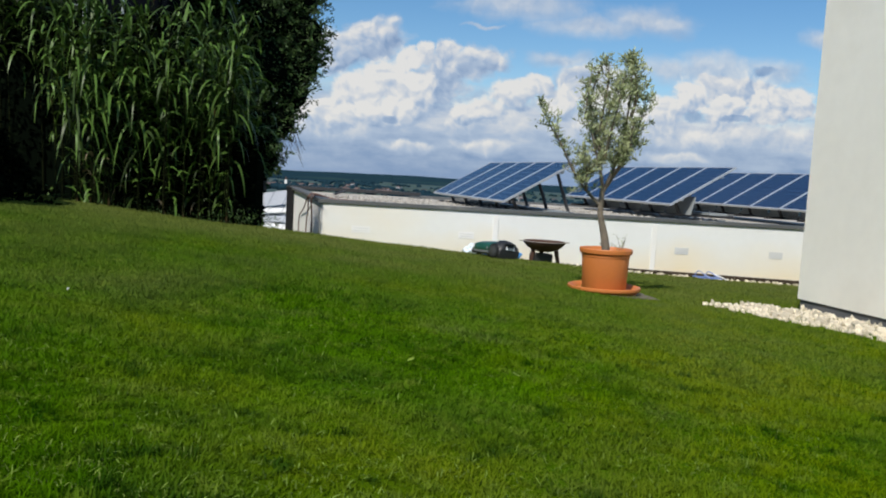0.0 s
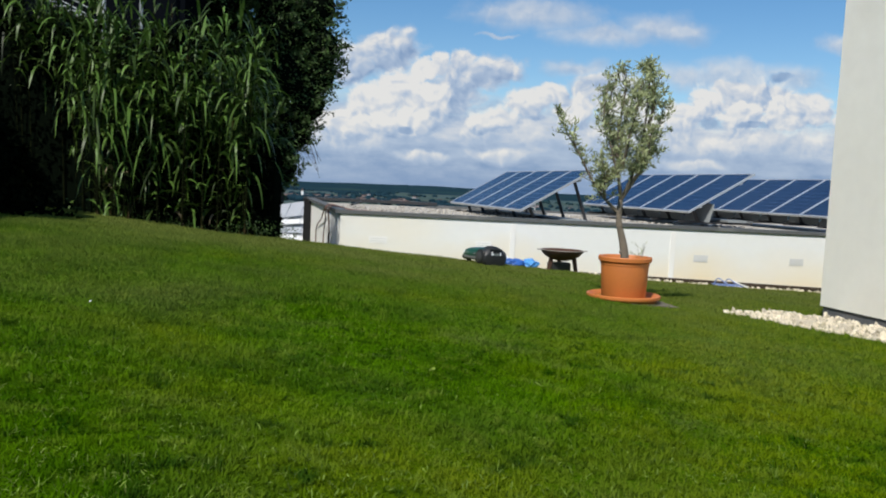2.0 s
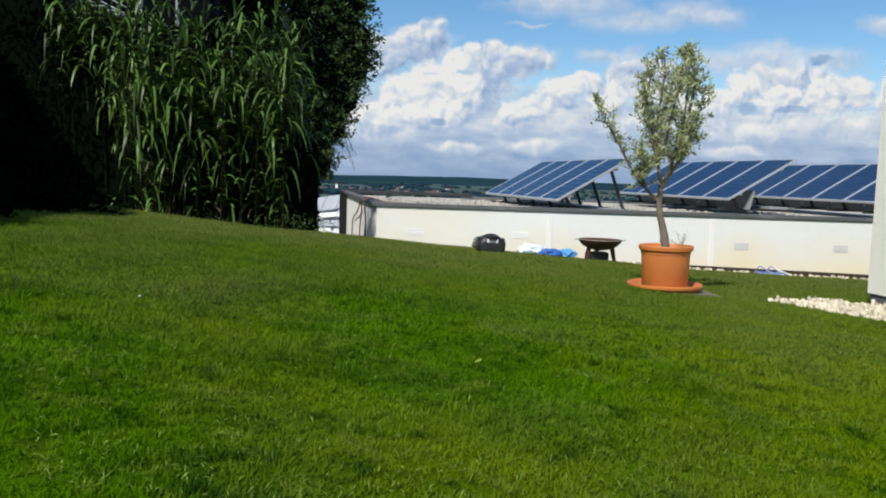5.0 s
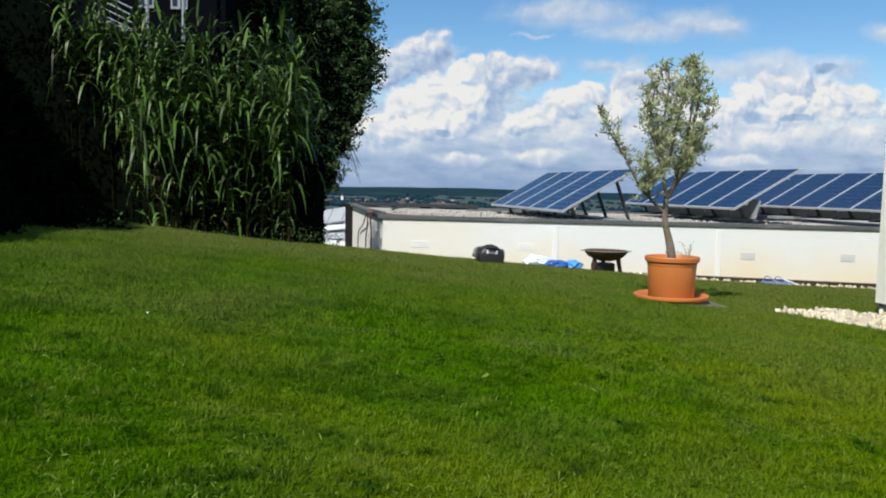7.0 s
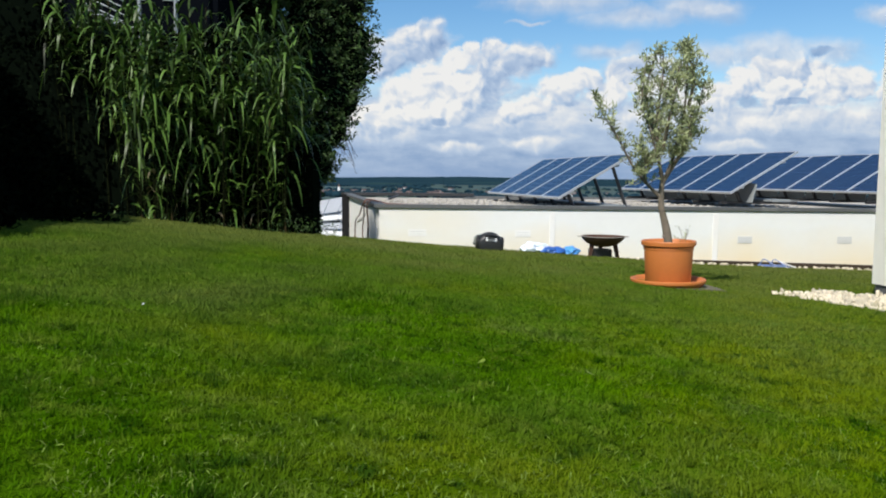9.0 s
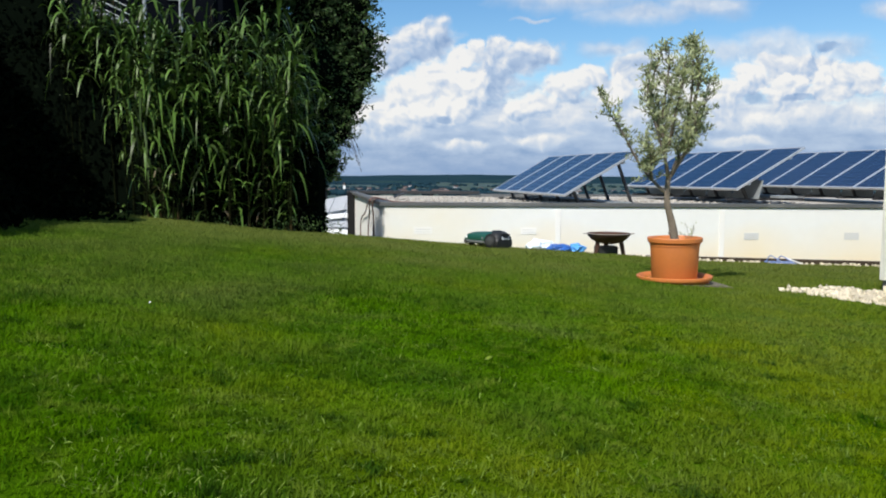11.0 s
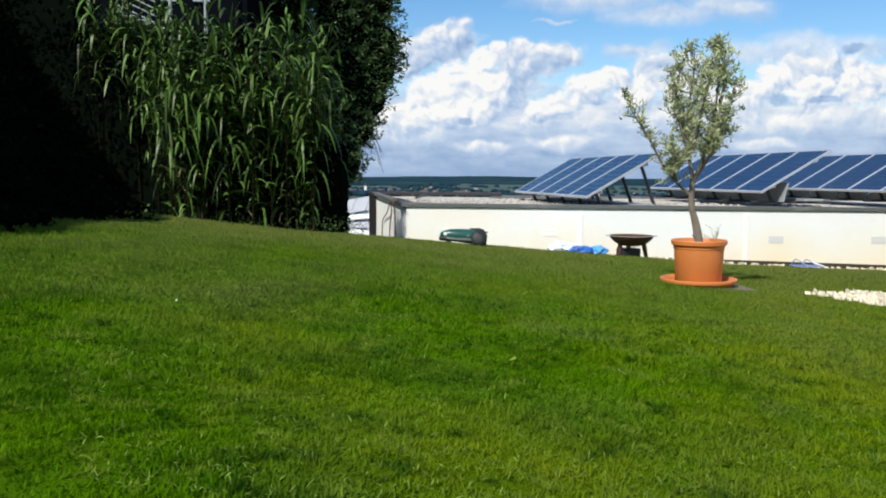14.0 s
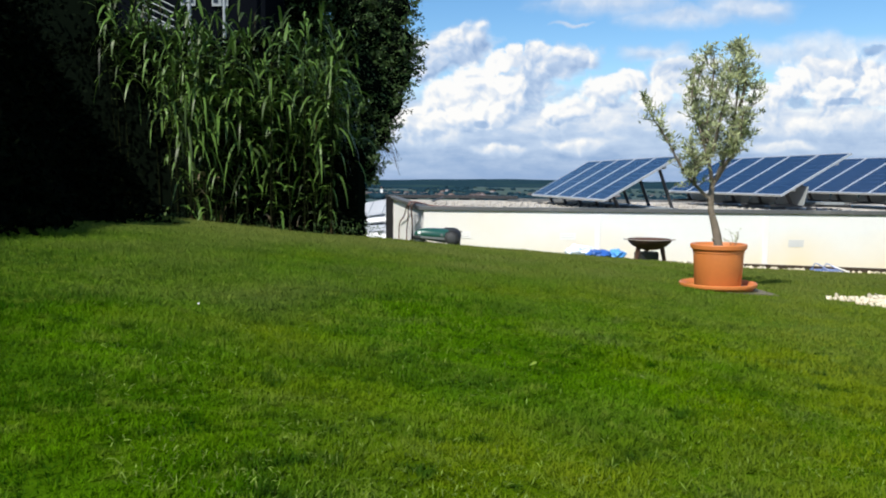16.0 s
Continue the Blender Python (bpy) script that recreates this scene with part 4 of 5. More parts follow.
def build_mower():
    """The mower faces +y in its own space; its rear wheels stand at y = -0.2."""
    m = empty("robot_mower")
    tagged(m, "dark green robotic lawn mower with large black rear wheels", "lawn mower")
    part("chassis", loft([(-0.31, 0.17, 0.07, 0.15, 0.5), (-0.29, 0.205, 0.05, 0.17, 0.5), (0.0, 0.215, 0.045, 0.15, 0.5), (0.30, 0.205, 0.045, 0.12, 0.5), (0.36, 0.17, 0.05, 0.11, 0.6)]), M_GREYPL, m, "grey lower body", 40)
    part("cover", loft([(-0.26, 0.175, 0.04, 0.235, 1.0), (-0.22, 0.205, 0.03, 0.262, 1.0), (-0.08, 0.220, 0.02, 0.272, 0.95), (0.10, 0.222, 0.03, 0.262, 0.85), (0.24, 0.212, 0.04, 0.246, 0.75), (0.33, 0.192, 0.05, 0.212, 0.65), (0.378, 0.155, 0.06, 0.178, 0.6), (0.392, 0.12, 0.08, 0.155, 0.6)], 28), M_MOWER, m, "glossy dark green shell", 40)
    part("rear_panel", loft([(-0.345, 0.16, 0.01, 0.195, 0.95), (-0.335, 0.205, -0.06, 0.235, 1.0), (-0.28, 0.232, -0.10, 0.292, 1.0), (-0.20, 0.21, -0.04, 0.305, 1.0), (-0.10, 0.10, 0.15, 0.281, 0.9)], 24), M_MOWER_DK, m, "black rear housing", 40)
    part("bumper", loft([(0.25, 0.19, 0.035, 0.09, 0.6), (0.30, 0.215, 0.03, 0.115, 0.55), (0.37, 0.185, 0.03, 0.115, 0.55), (0.405, 0.14, 0.04, 0.10, 0.6)]), M_MOWER_DK, m, "black front bumper", 40)
    lab = part("label_plate", box(0.19, 0.010, 0.062, Matrix.Translation((0, -0.347, 0.150)) @ Matrix.Rotation(radians(-12), 4, "X"), 0.003), M_LABEL, m, "white label with unreadable lines")
    for z in (0.008, 0.028):
        part("text_bar", box(0.12, 0.004, 0.010, Matrix.Translation((0, -0.354, 0.150 + z)) @ Matrix.Rotation(radians(-12), 4, "X")), M_GREYPL, lab)
    for s in (-1, 1):
        w = part("wheel", lathe([(0.0, -0.035), (0.090, -0.032), (0.104, -0.026), (0.108, 0), (0.104, 0.026), (0.090, 0.032), (0, 0.035)], 28, m=Matrix.Translation((s * 0.205, -0.20, 0.113)) @ Matrix.Rotation(radians(90), 4, "Y")), M_MOWER_DK, m, "black rear wheel", 40)
        part("hub", lathe([(0, 0.040), (0.055, 0.040), (0.072, 0.034), (0.072, 0.03), (0, 0.03)], 20, m=Matrix.Translation((s * 0.205, -0.20, 0.113)) @ Matrix.Rotation(radians(90 * s), 4, "Y")), M_MOWER_HUB, w, "dark grey hub", 40)
        for k in range(14):
            a = k / 14 * 2 * math.pi
            part("tread_lug", box(0.060, 0.018, 0.008, Matrix.Translation((s * 0.205, -0.20, 0.113)) @ Matrix.Rotation(a, 4, "X") @ Matrix.Translation((0, 0, 0.102))), M_MOWER_DK, w)
        part("wheel_arch", tube([(s * 0.205, -0.20 + 0.116 * math.cos(q), 0.113 + 0.116 * math.sin(q)) for q in np.linspace(0.0, 2.6, 12)], 0.014, 6), M_MOWER_DK, m)
        part("front_caster", lathe([(0, -0.018), (0.045, -0.018), (0.05, 0), (0.045, 0.018), (0, 0.018)], 16, m=Matrix.Translation((s * 0.12, 0.25, 0.048)) @ Matrix.Rotation(radians(90), 4, "Y")), M_MOWER_DK, m, "", 40)
        part("headlight", lathe([(0, 0.014), (0.022, 0.012), (0.030, 0.004), (0.031, -0.02)], 20, m=Matrix.Translation((s * 0.190, 0.312, 0.150)) @ Matrix.Rotation(radians(90 * s), 4, "Y")), M_LABEL, m, "round white headlight", 40)
        part("side_button", lathe([(0, 0.004), (0.02, 0.004), (0.022, 0)], 16, m=Matrix.Translation((s * 0.220, -0.04, 0.15)) @ Matrix.Rotation(radians(90 * s), 4, "Y")), M_GREYPL, m)
    part("stop_button", lathe([(0.045, 0.26), (0.045, 0.288), (0.03, 0.294), (0, 0.295)], 20, m=Matrix.Translation((0, -0.12, 0))), M_MOWER_DK, m, "", 40)
    part("handle", tube(curve_points([(-0.10, -0.315, 0.235), (-0.09, -0.345, 0.245), (0.09, -0.345, 0.245), (0.10, -0.315, 0.235)], 12), 0.012, 6), M_MOWER_DK, m)
    for o in m.children_recursive:
        o.data.transform(Matrix.Diagonal((0.87, 0.96, 0.88, 1)))
    return m


mower = build_mower()


# ---- fallen leaves and a daisy ----
def build_fallen():
    rng = np.random.default_rng(17)
    for x, y, mat, label in ((0.25, 2.97, M_YLEAF, "bright yellow-green fallen leaf on the grass"), (0.50, 2.72, M_YLEAF, "bright yellow-green fallen leaf on the grass"),
                             (0.09, 2.76, M_YLEAF, "bright yellow-green fallen leaf on the grass"), (0.06, 3.35, M_YLEAF, "pale green fallen leaf on the grass"), (-1.37, 3.24, M_LABEL, "small white petal lying on the lawn")):
        r = 0.016 if mat is M_YLEAF else 0.006
        b = bmesh.new()
        ring = [b.verts.new((r * 1.6 * math.cos(a), r * math.sin(a) * (0.9 + 0.1 * math.cos(3 * a)), 0.25 * r * math.cos(a) ** 2)) for a in np.linspace(0, 2 * math.pi, 12, endpoint=False)]
        mid = b.verts.new((0, 0, -0.002))
        for i in range(12):
            b.faces.new((ring[i], ring[(i + 1) % 12], mid))
        bmesh.ops.solidify(b, geom=b.faces[:], thickness=0.0008)
        o = mesh_object("fallen_leaf" if mat is M_YLEAF else "white_petal", b, mat, 60)
        o.matrix_basis = Matrix.LocRotScale((x, y, float(ground_z(x, y)) + 0.034), Euler((rng.uniform(0.2, 0.5), rng.uniform(-0.3, 0.3), rng.uniform(0, 6))), None)
        tagged(o, label, "leaf")


build_fallen()


# ---- white stones ----
def stone_mesh(seed):
    b = bmesh.new()
    bmesh.ops.create_icosphere(b, subdivisions=1, radius=1)
    for v in b.verts:
        p = v.co.copy()
        v.co = p * (1 + 0.75 * noise.noise(p * 1.1 + Vector((seed * 3.1, seed, 0))))
    me = bpy.data.meshes.new("stone")
    b.to_mesh(me)
    b.free()
    me.materials.append(M_STONE)
    return me


def build_stones():
    rng = np.random.default_rng(8)
    kinds = [stone_mesh(i) for i in range(8)]
    bed = empty("stone_bed", Matrix.Identity(4))
    tagged(bed, "bed of rough white limestone pieces along the house plinth", "stones")
    placed = []
    while len(placed) < 300:
        x, y = rng.uniform(2.7, 5.3), rng.uniform(4.2, 7.8)
        if in_stones(np.array(x), np.array(y)) and (y > 4.9 or rng.random() < 0.4):
            r = rng.uniform(0.016, 0.044) * (0.6 if x < 3.3 else 1.0)
            if all((x - a) ** 2 + (y - b) ** 2 > (0.62 * (r + c)) ** 2 for a, b, c in placed):
                placed.append((x, y, r))
            elif rng.random() < 0.02:
                placed.append((x, y, r))
    for x, y, r in placed:
        o = new("stone", kinds[rng.integers(8)])
        o.parent = bed
        o.matrix_basis = Matrix.LocRotScale((x, y, float(ground_z(x, y)) + r * 0.35), Euler(rng.uniform(0, 6, 3)), (r * rng.uniform(1.1, 1.7), r * rng.uniform(0.8, 1.1), r * rng.uniform(0.5, 0.9)))
    n = 3600
    x, y = rng.uniform(2.7, 5.3, n), rng.uniform(4.4, 7.8, n)
    k = in_stones(x, y)
    x, y, n = x[k], y[k], int(k.sum())
    uv = np.array([v.co for v in kinds[0].vertices])
    uf = np.array([p.vertices[:] for p in kinds[0].polygons])
    r = rng.uniform(0.010, 0.024, n)
    v = uv[None] * r[:, None, None] * rng.uniform(0.7, 1.3, (n, 1, 3)) + np.stack([x, y, ground_z(x, y) + 0.3 * r], -1)[:, None]
    part("gravel", mesh_from("gravel", v.reshape(-1, 3), (uf[None] + (np.arange(n) * len(uv))[:, None, None]).reshape(-1, 3)), M_STONE, bed, kind="stuff")
    strip = empty("stone_strip", Matrix.Identity(4))
    tagged(strip, "narrow strip of white stones at the foot of the building wall", "stones")
    for k in range(260):
        x = rng.uniform(2.9, 7.6) if k > 14 else rng.uniform(2.0, 3.2)
        y = rng.uniform(12.50, 12.90)
        if 4.4 < x < 4.75 and rng.random() < 0.6:
            continue
        r = rng.uniform(0.014, 0.032)
        o = new("stone", kinds[rng.integers(8)])
        o.parent = strip
        o.matrix_basis = Matrix.LocRotScale((x, y, float(ground_z(x, y)) + r * 0.4), Euler(rng.uniform(0, 6, 3)), (r * 1.3, r, r * 0.8))


build_stones()


# ---- cables over the parapet ----
def build_cables():
    d = Vector((-0.182, 1.0, 0)).normalized()
    c = empty("cable_bundle", Matrix.Identity(4))
    tagged(c, "brown hoses hanging over the roof edge down the wall", "hose")
    edge = Vector((-1.13, WALL_Y + 0.19, 0))
    side = Vector((-0.118, -0.022, 0))
    for k, (top, foot) in enumerate(((2.0, 4.9), (1.75, 2.75), (1.15, 1.45))):
        p, q = edge + d * top, edge + d * foot
        knots = [edge + d * 1.2 + Vector((1.0 + 0.2 * k, 0.5, 0.83)), edge + d * (0.9 + 0.15 * k) + Vector((0.30, 0.1, 0.87)), p + Vector((0, 0, 0.93)), p + side + Vector((0, 0, 0.86)),
                 p * 0.55 + q * 0.45 + side * 0.80 + Vector((0, 0, 0.58)), q + side * 0.65 + Vector((0, 0, 0.28)), q + side * 0.62 + Vector((0, 0, -0.5))]
        part("hose", tube(curve_points(knots, 36), 0.014, 6), M_HOSE, c)
    f = mesh_object("roof_flap", box(0.42, 0.22, 0.03, Matrix.Rotation(radians(-18), 4, "Y"), 0.006), M_DARK)
    f.matrix_basis = Matrix.Translation((-1.35, 19.6, 0.83)) @ Matrix.Rotation(0.3, 4, "Z")
    tagged(f, "dark bent sheet of roofing felt on the gravel roof", "roofing sheet")
    r = mesh_object("roof_batten", box(3.2, 0.10, 0.05, None, 0.006), M_FASCIA)
    r.matrix_basis = Matrix.Translation((1.9, 19.9, 0.80)) @ Matrix.Rotation(radians(-24), 4, "Z")
    tagged(r, "grey batten lying on the gravel roof", "batten")


build_cables()


# ---- reeds ----
def build_reeds():
    rng = np.random.default_rng(14)
    spots = [(-4.30, 11.25, 3.0), (-4.05, 11.35, 3.1), (-3.5, 11.55, 3.15), (-3.02, 11.75, 3.2), (-2.62, 11.95, 3.2), (-4.80, 11.95, 3.4), (-4.5, 12.2, 3.4), (-3.7, 12.5, 3.4), (-2.9, 12.7, 3.2), (-2.48, 12.75, 2.7), (-5.75, 12.35, 3.75), (-5.35, 12.55, 3.85), (-5.60, 12.15, 3.6)]
    for i, (cx, cy, tall) in enumerate(spots):
        z0 = float(ground_z(cx, cy)) - 0.03
        e = empty("reed_clump", Matrix.Translation((cx, cy, z0)))
        tagged(e, "tall clump of green giant reed with arching leaves", "reed", "reeds at the lawn's edge")
        stalks = bmesh.new()
        B, D, S, Ln, W, Dr = [], [], [], [], [], []
        dry = []
        for _ in range(13):
            r, a = 0.34 * math.sqrt(rng.random()), rng.uniform(0, 2 * math.pi)
            p = Vector((r * math.cos(a) * 1.1, r * math.sin(a), 0))
            h = tall * rng.uniform(0.72, 1.0)
            lean = Vector((math.cos(a) * rng.uniform(0, 0.28) + (0.08 if i == 4 else 0), math.sin(a) * 0.22 - 0.10, 0))
            top = p + lean + Vector((0, 0, h))
            pts = curve_points([p, p + lean * 0.25 + Vector((0, 0, h * 0.5)), top], 8)
            tube(pts, list(np.linspace(0.013, 0.004, len(pts))), 5, stalks)
            for s in np.concatenate([np.arange(0.08, 0.5, 0.036), np.arange(0.5, 1.0, 0.027)]):
                if rng.random() < 0.08 or (i >= 10 and s < 0.62) or (i in (0, 5) and s < 0.55 and rng.random() < 0.5) or (s < 0.45 and rng.random() < (0.85 if i in (5, 6) else 0.36)):
                    continue
                q = p + lean * s * s + Vector((0, 0, h * s))
                az = rng.uniform(0, 2 * math.pi)
                if i in (4, 9) and math.cos(az) > 0.3 and rng.random() < 0.3:
                    az = math.pi - az
                if i in (0, 5) and s < 0.75 and math.cos(az) < 0.2:
                    az = math.pi - az
                el = rng.uniform(0.2, 1.4) + (1.4 if s > 0.88 else 0)
                B.append(q), D.append((math.cos(az), math.sin(az), el)), S.append((-math.sin(az), math.cos(az), rng.normal() * 0.5))
                Ln.append(rng.uniform(0.24, 0.74) * (0.7 if s < 0.35 else 1.0)), W.append(rng.uniform(0.028, 0.062)), Dr.append(rng.uniform(0.4, 1.55) * (0.6 if s > 0.92 else 1.0))
                dry.append(s < 0.32 and rng.random() < 0.14)
        part("cane_stand", stalks, M_STALK_SHADE, e, "canes, the clump's inner shade put into their near-black colour", 60, "stuff")
        arr = [np.array([tuple(v) for v in B]), np.array(D), np.array(S), np.array(Ln), np.array(W), np.array(Dr)]
        dry = np.array(dry)
        for name, mat, keep in (("foliage", M_REED, ~dry), ("withered_foliage", M_DRY, dry)):
            v, f = strips(*[q[keep] for q in arr], 7)
            v[:, 2] = np.maximum(v[:, 2], 0.01)
            part(name, mesh_from(name, v, f), mat, e, "arching green leaves" if mat is M_REED else "withered lower leaves", 70, "stuff")
    # low herbs at their foot
    n = 520
    x = -1.7 - 3.1 * rng.random(n) ** 1.6
    y = 11.0 + (x + 4.6) * 0.30 + rng.normal(size=n) * 0.10
    c = np.stack([x, y, ground_z(x, y) + rng.random(n) ** 2 * 0.16], -1)
    k = x > -2.6
    c[k, 2] += rng.random(k.sum()) * 0.10
    o = mesh_object("low_herbs", mesh_from("low_herbs", *leaves(rng, c, np.full(n, 0.05), np.full(n, 0.020), 0.8)), M_TREE)
    tagged(o, "low green weeds at the foot of the reeds", "weeds", kind="stuff")


build_reeds()


# ---- trees and hedge ----
def crown_points(rng, blobs, n):
    """Places for leaves in the outer shell of overlapping uneven lumps."""
    out = []
    sizes = np.array([b[3] * b[3] for b in blobs])
    for (x, y, z, r), k in zip(blobs, (n * sizes / sizes.sum()).astype(int)):
        d = rng.normal(size=(k, 3))
        d /= np.linalg.norm(d, axis=1, keepdims=True)
        lump = 1 + 0.22 * np.sin(d[:, 0] * 7 + x) * np.sin(d[:, 1] * 6 + y) + 0.16 * np.sin(d[:, 2] * 11 + d[:, 0] * 5)
        rr = r * lump * rng.uniform(0.45, 1.05, k) ** 0.4
        out.append(np.array([x, y, z]) + d * rr[:, None])
    return np.concatenate(out)


def build_tree():
    rng = np.random.default_rng(31)
    x, y, k0 = -4.0, 24.0, 1.716
    z0 = float(ground_z(x, y)) - 0.1
    t = empty("tree", Matrix.Translation((x, y, z0)))
    tagged(t, "tall dark green leafy tree standing behind the reeds", "tree")
    part("trunk", tube(curve_points([(0.1, -0.3, 0), (0.05, -0.2, 2.4), (-0.5, 0, 5.8), (-0.9, 0.1, 10)], 20), [0.2, 0.17, 0.13, 0.07], 9), M_TRUNK, t, "", 60)
    blobs = []
    for k in range(34):
        h = rng.uniform(1.55, 7.2)
        wide = 1.45 * min(1.0, 0.35 + (h - 1.2) / 1.9) if h < 4 else 1.45 * (1 - (h - 4) / 6)
        a = rng.uniform(0, 2 * math.pi)
        r = wide * rng.uniform(0.35, 0.85)
        blobs.append((-0.55 + r * math.cos(a), 0.2 + 0.9 * r * math.sin(a), h, rng.uniform(0.38, 0.62)))
    blobs += [(0.62, 0.0, 2.75, 0.44), (0.66, 0.0, 3.25, 0.45), (0.55, 0, 3.9, 0.5), (0.50, -0.1, 2.25, 0.40), (0.34, -0.15, 1.75, 0.36), (0.12, -0.25, 1.35, 0.32),
              (0.42, 0.1, 4.5, 0.5), (-0.1, -0.3, 1.9, 0.5), (0.1, -0.2, 2.7, 0.6), (-0.5, -0.3, 1.6, 0.5), (0.0, -0.2, 3.5, 0.6), (-0.4, -0.3, 2.4, 0.6), (-0.3, -0.2, 1.1, 0.42), (-0.12, -0.2, 1.0, 0.34), (0.14, -0.2, 1.08, 0.28), (-0.42, -0.2, 0.75, 0.4), (-0.25, -0.2, 0.55, 0.3),
              (-0.95, 0.0, 3.5, 0.6), (-1.0, 0.0, 4.3, 0.6), (-0.6, -0.2, 4.2, 0.6), (-1.35, 0.0, 4.0, 0.6), (-1.35, 0.0, 3.2, 0.55), (-0.7, 0.0, 3.0, 0.5)]
    blobs = [(bx * k0, by * k0, bz * k0 + 0.72, r * k0) for bx, by, bz, r in blobs]
    for b in blobs[::3]:
        part("limb", tube(curve_points([(-0.35, 0, max(b[2] - 0.9, 0.6)), ((b[0] - 0.3) / 2, b[1] / 2, b[2] - 0.3), b[:3]], 10), list(np.linspace(0.04, 0.01, 11)), 5), M_TRUNK, t, "", 60)
    c = crown_points(rng, blobs, 60000)
    spray, along = bmesh.new(), []
    for b in blobs:
        for _ in range(9):
            d = Vector(rng.normal(size=3) * [1, 1, 0.5] + [0.35, -0.25, 0.05]).normalized()
            p = Vector(b[:3]) + d * b[3] * 0.75
            q = p + d * rng.uniform(0.20, 0.50) + Vector((0, 0, rng.uniform(-0.15, 0.12)))
            tube([p, (p + q) / 2 + Vector((0, 0, 0.05)), q], [0.012, 0.008, 0.004], 4, spray)
            along += [p.lerp(q, f) + Vector(rng.normal(size=3) * 0.07 * (1.25 - f)) for f in rng.uniform(0.1, 1.05, 40)]
    part("twig_spray", spray, M_TRUNK, t, kind="stuff")
    c = np.concatenate([c, np.array([tuple(q) for q in along])])
    part("crown", mesh_from("crown", *leaves(rng, c, np.full(len(c), 0.12), np.full(len(c), 0.060), 0.0)), M_TREE, t, "dense small leaves, deep shade put into their colour", kind="stuff")
    # solid lumps added inside the crown, coloured as its inner shade
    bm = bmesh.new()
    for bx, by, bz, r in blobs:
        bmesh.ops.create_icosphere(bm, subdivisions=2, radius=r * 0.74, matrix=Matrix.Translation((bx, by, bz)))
    part("inner_foliage", bm, M_SHADE_CORE, t, "solid core, inner shade put into its near-black colour")
    # fine bare twigs sticking out of the lower side
    bm = bmesh.new()
    for k in range(14):
        p = Vector((rng.uniform(0.3, 1.0), rng.uniform(-0.7, 0.1), rng.uniform(3.2, 4.2)))
        tube(curve_points([p, p + Vector((0.18, -0.05, -0.15 - 0.1 * rng.random())), p + Vector((0.25 + 0.2 * rng.random(), -0.1, -0.5 - 0.5 * rng.random()))], 8), 0.006, 4, bm)
    part("twig_spray", bm, M_TRUNK, t, kind="stuff")


build_tree()


def build_hedge(name, label, p, q, depth, tall, count, seed, batter=0.0):
    rng = np.random.default_rng(seed)
    p, q = Vector(p), Vector(q)
    d = (q - p)
    ln = d.length
    z0 = min(float(ground_z(*p)), float(ground_z(*q))) - 0.15
    h = empty(name, Matrix.Translation((*p, z0)) @ Matrix.Rotation(math.atan2(d.y, d.x), 4, "Z"))
    tagged(h, label, "hedge")
    # solid near-black core in place of the hedge's inner shade
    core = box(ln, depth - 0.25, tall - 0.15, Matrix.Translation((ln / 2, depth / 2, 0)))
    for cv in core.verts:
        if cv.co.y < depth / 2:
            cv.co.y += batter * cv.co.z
    part("inner_foliage", core, M_SHADE_CORE, h, "solid core, inner shade put into its near-black colour")
    n = count
    face = rng.random(n)
    u, w = rng.random(n) * ln, rng.random(n) * tall
    v = np.where(face < 0.6, rng.normal(size=n) * 0.07, np.where(face < 0.8, rng.random(n) * depth, depth + rng.normal(size=n) * 0.07))
    w = np.where((face >= 0.6) & (face < 0.8), tall + rng.normal(size=n) * 0.08, w)
    wob = 0.12 * np.sin(u * 2.1 + w * 1.3) + 0.08 * np.sin(u * 5 + 2 * w)
    c = np.stack([u, v + wob, w + 0.1 * np.sin(u * 3)], -1)
    c[:, 2] = np.maximum(c[:, 2], 0.02)
    c[:, 1] += batter * c[:, 2] * np.clip(1 - v / depth, 0, 1)
    part("leaf_layer", mesh_from("leaf_layer", *leaves(rng, c, np.full(n, 0.10), np.full(n, 0.055), 0.0)), M_HEDGE_SHADE, h, "small leaves, deep shade put into their colour", kind="stuff")


build_hedge("hedge", "tall evergreen hedge along the lawn, deep shade put into its colour", (-2.95, 1.0), (-4.20, 9.5), 3.2, 3.1, 30000, 41, 0.50)
# these three are added to fill the black gaps around the reeds
build_hedge("hedge", "high evergreen hedge added behind the reeds, shade put into its colour", (-3.3, 13.1), (-8.4, 12.9), 1.2, 3.0, 14000, 42)


build_hedge("hedge", "low evergreen bush added behind the reeds, shade put into its colour", (-2.08, 12.95), (-3.6, 13.0), 0.8, 1.55, 6000, 44)
build_hedge("hedge", "very tall evergreen hedge added beside the reeds, shade put into its colour", (-6.45, 13.55), (-11.0, 13.2), 1.2, 5.2, 12000, 43)


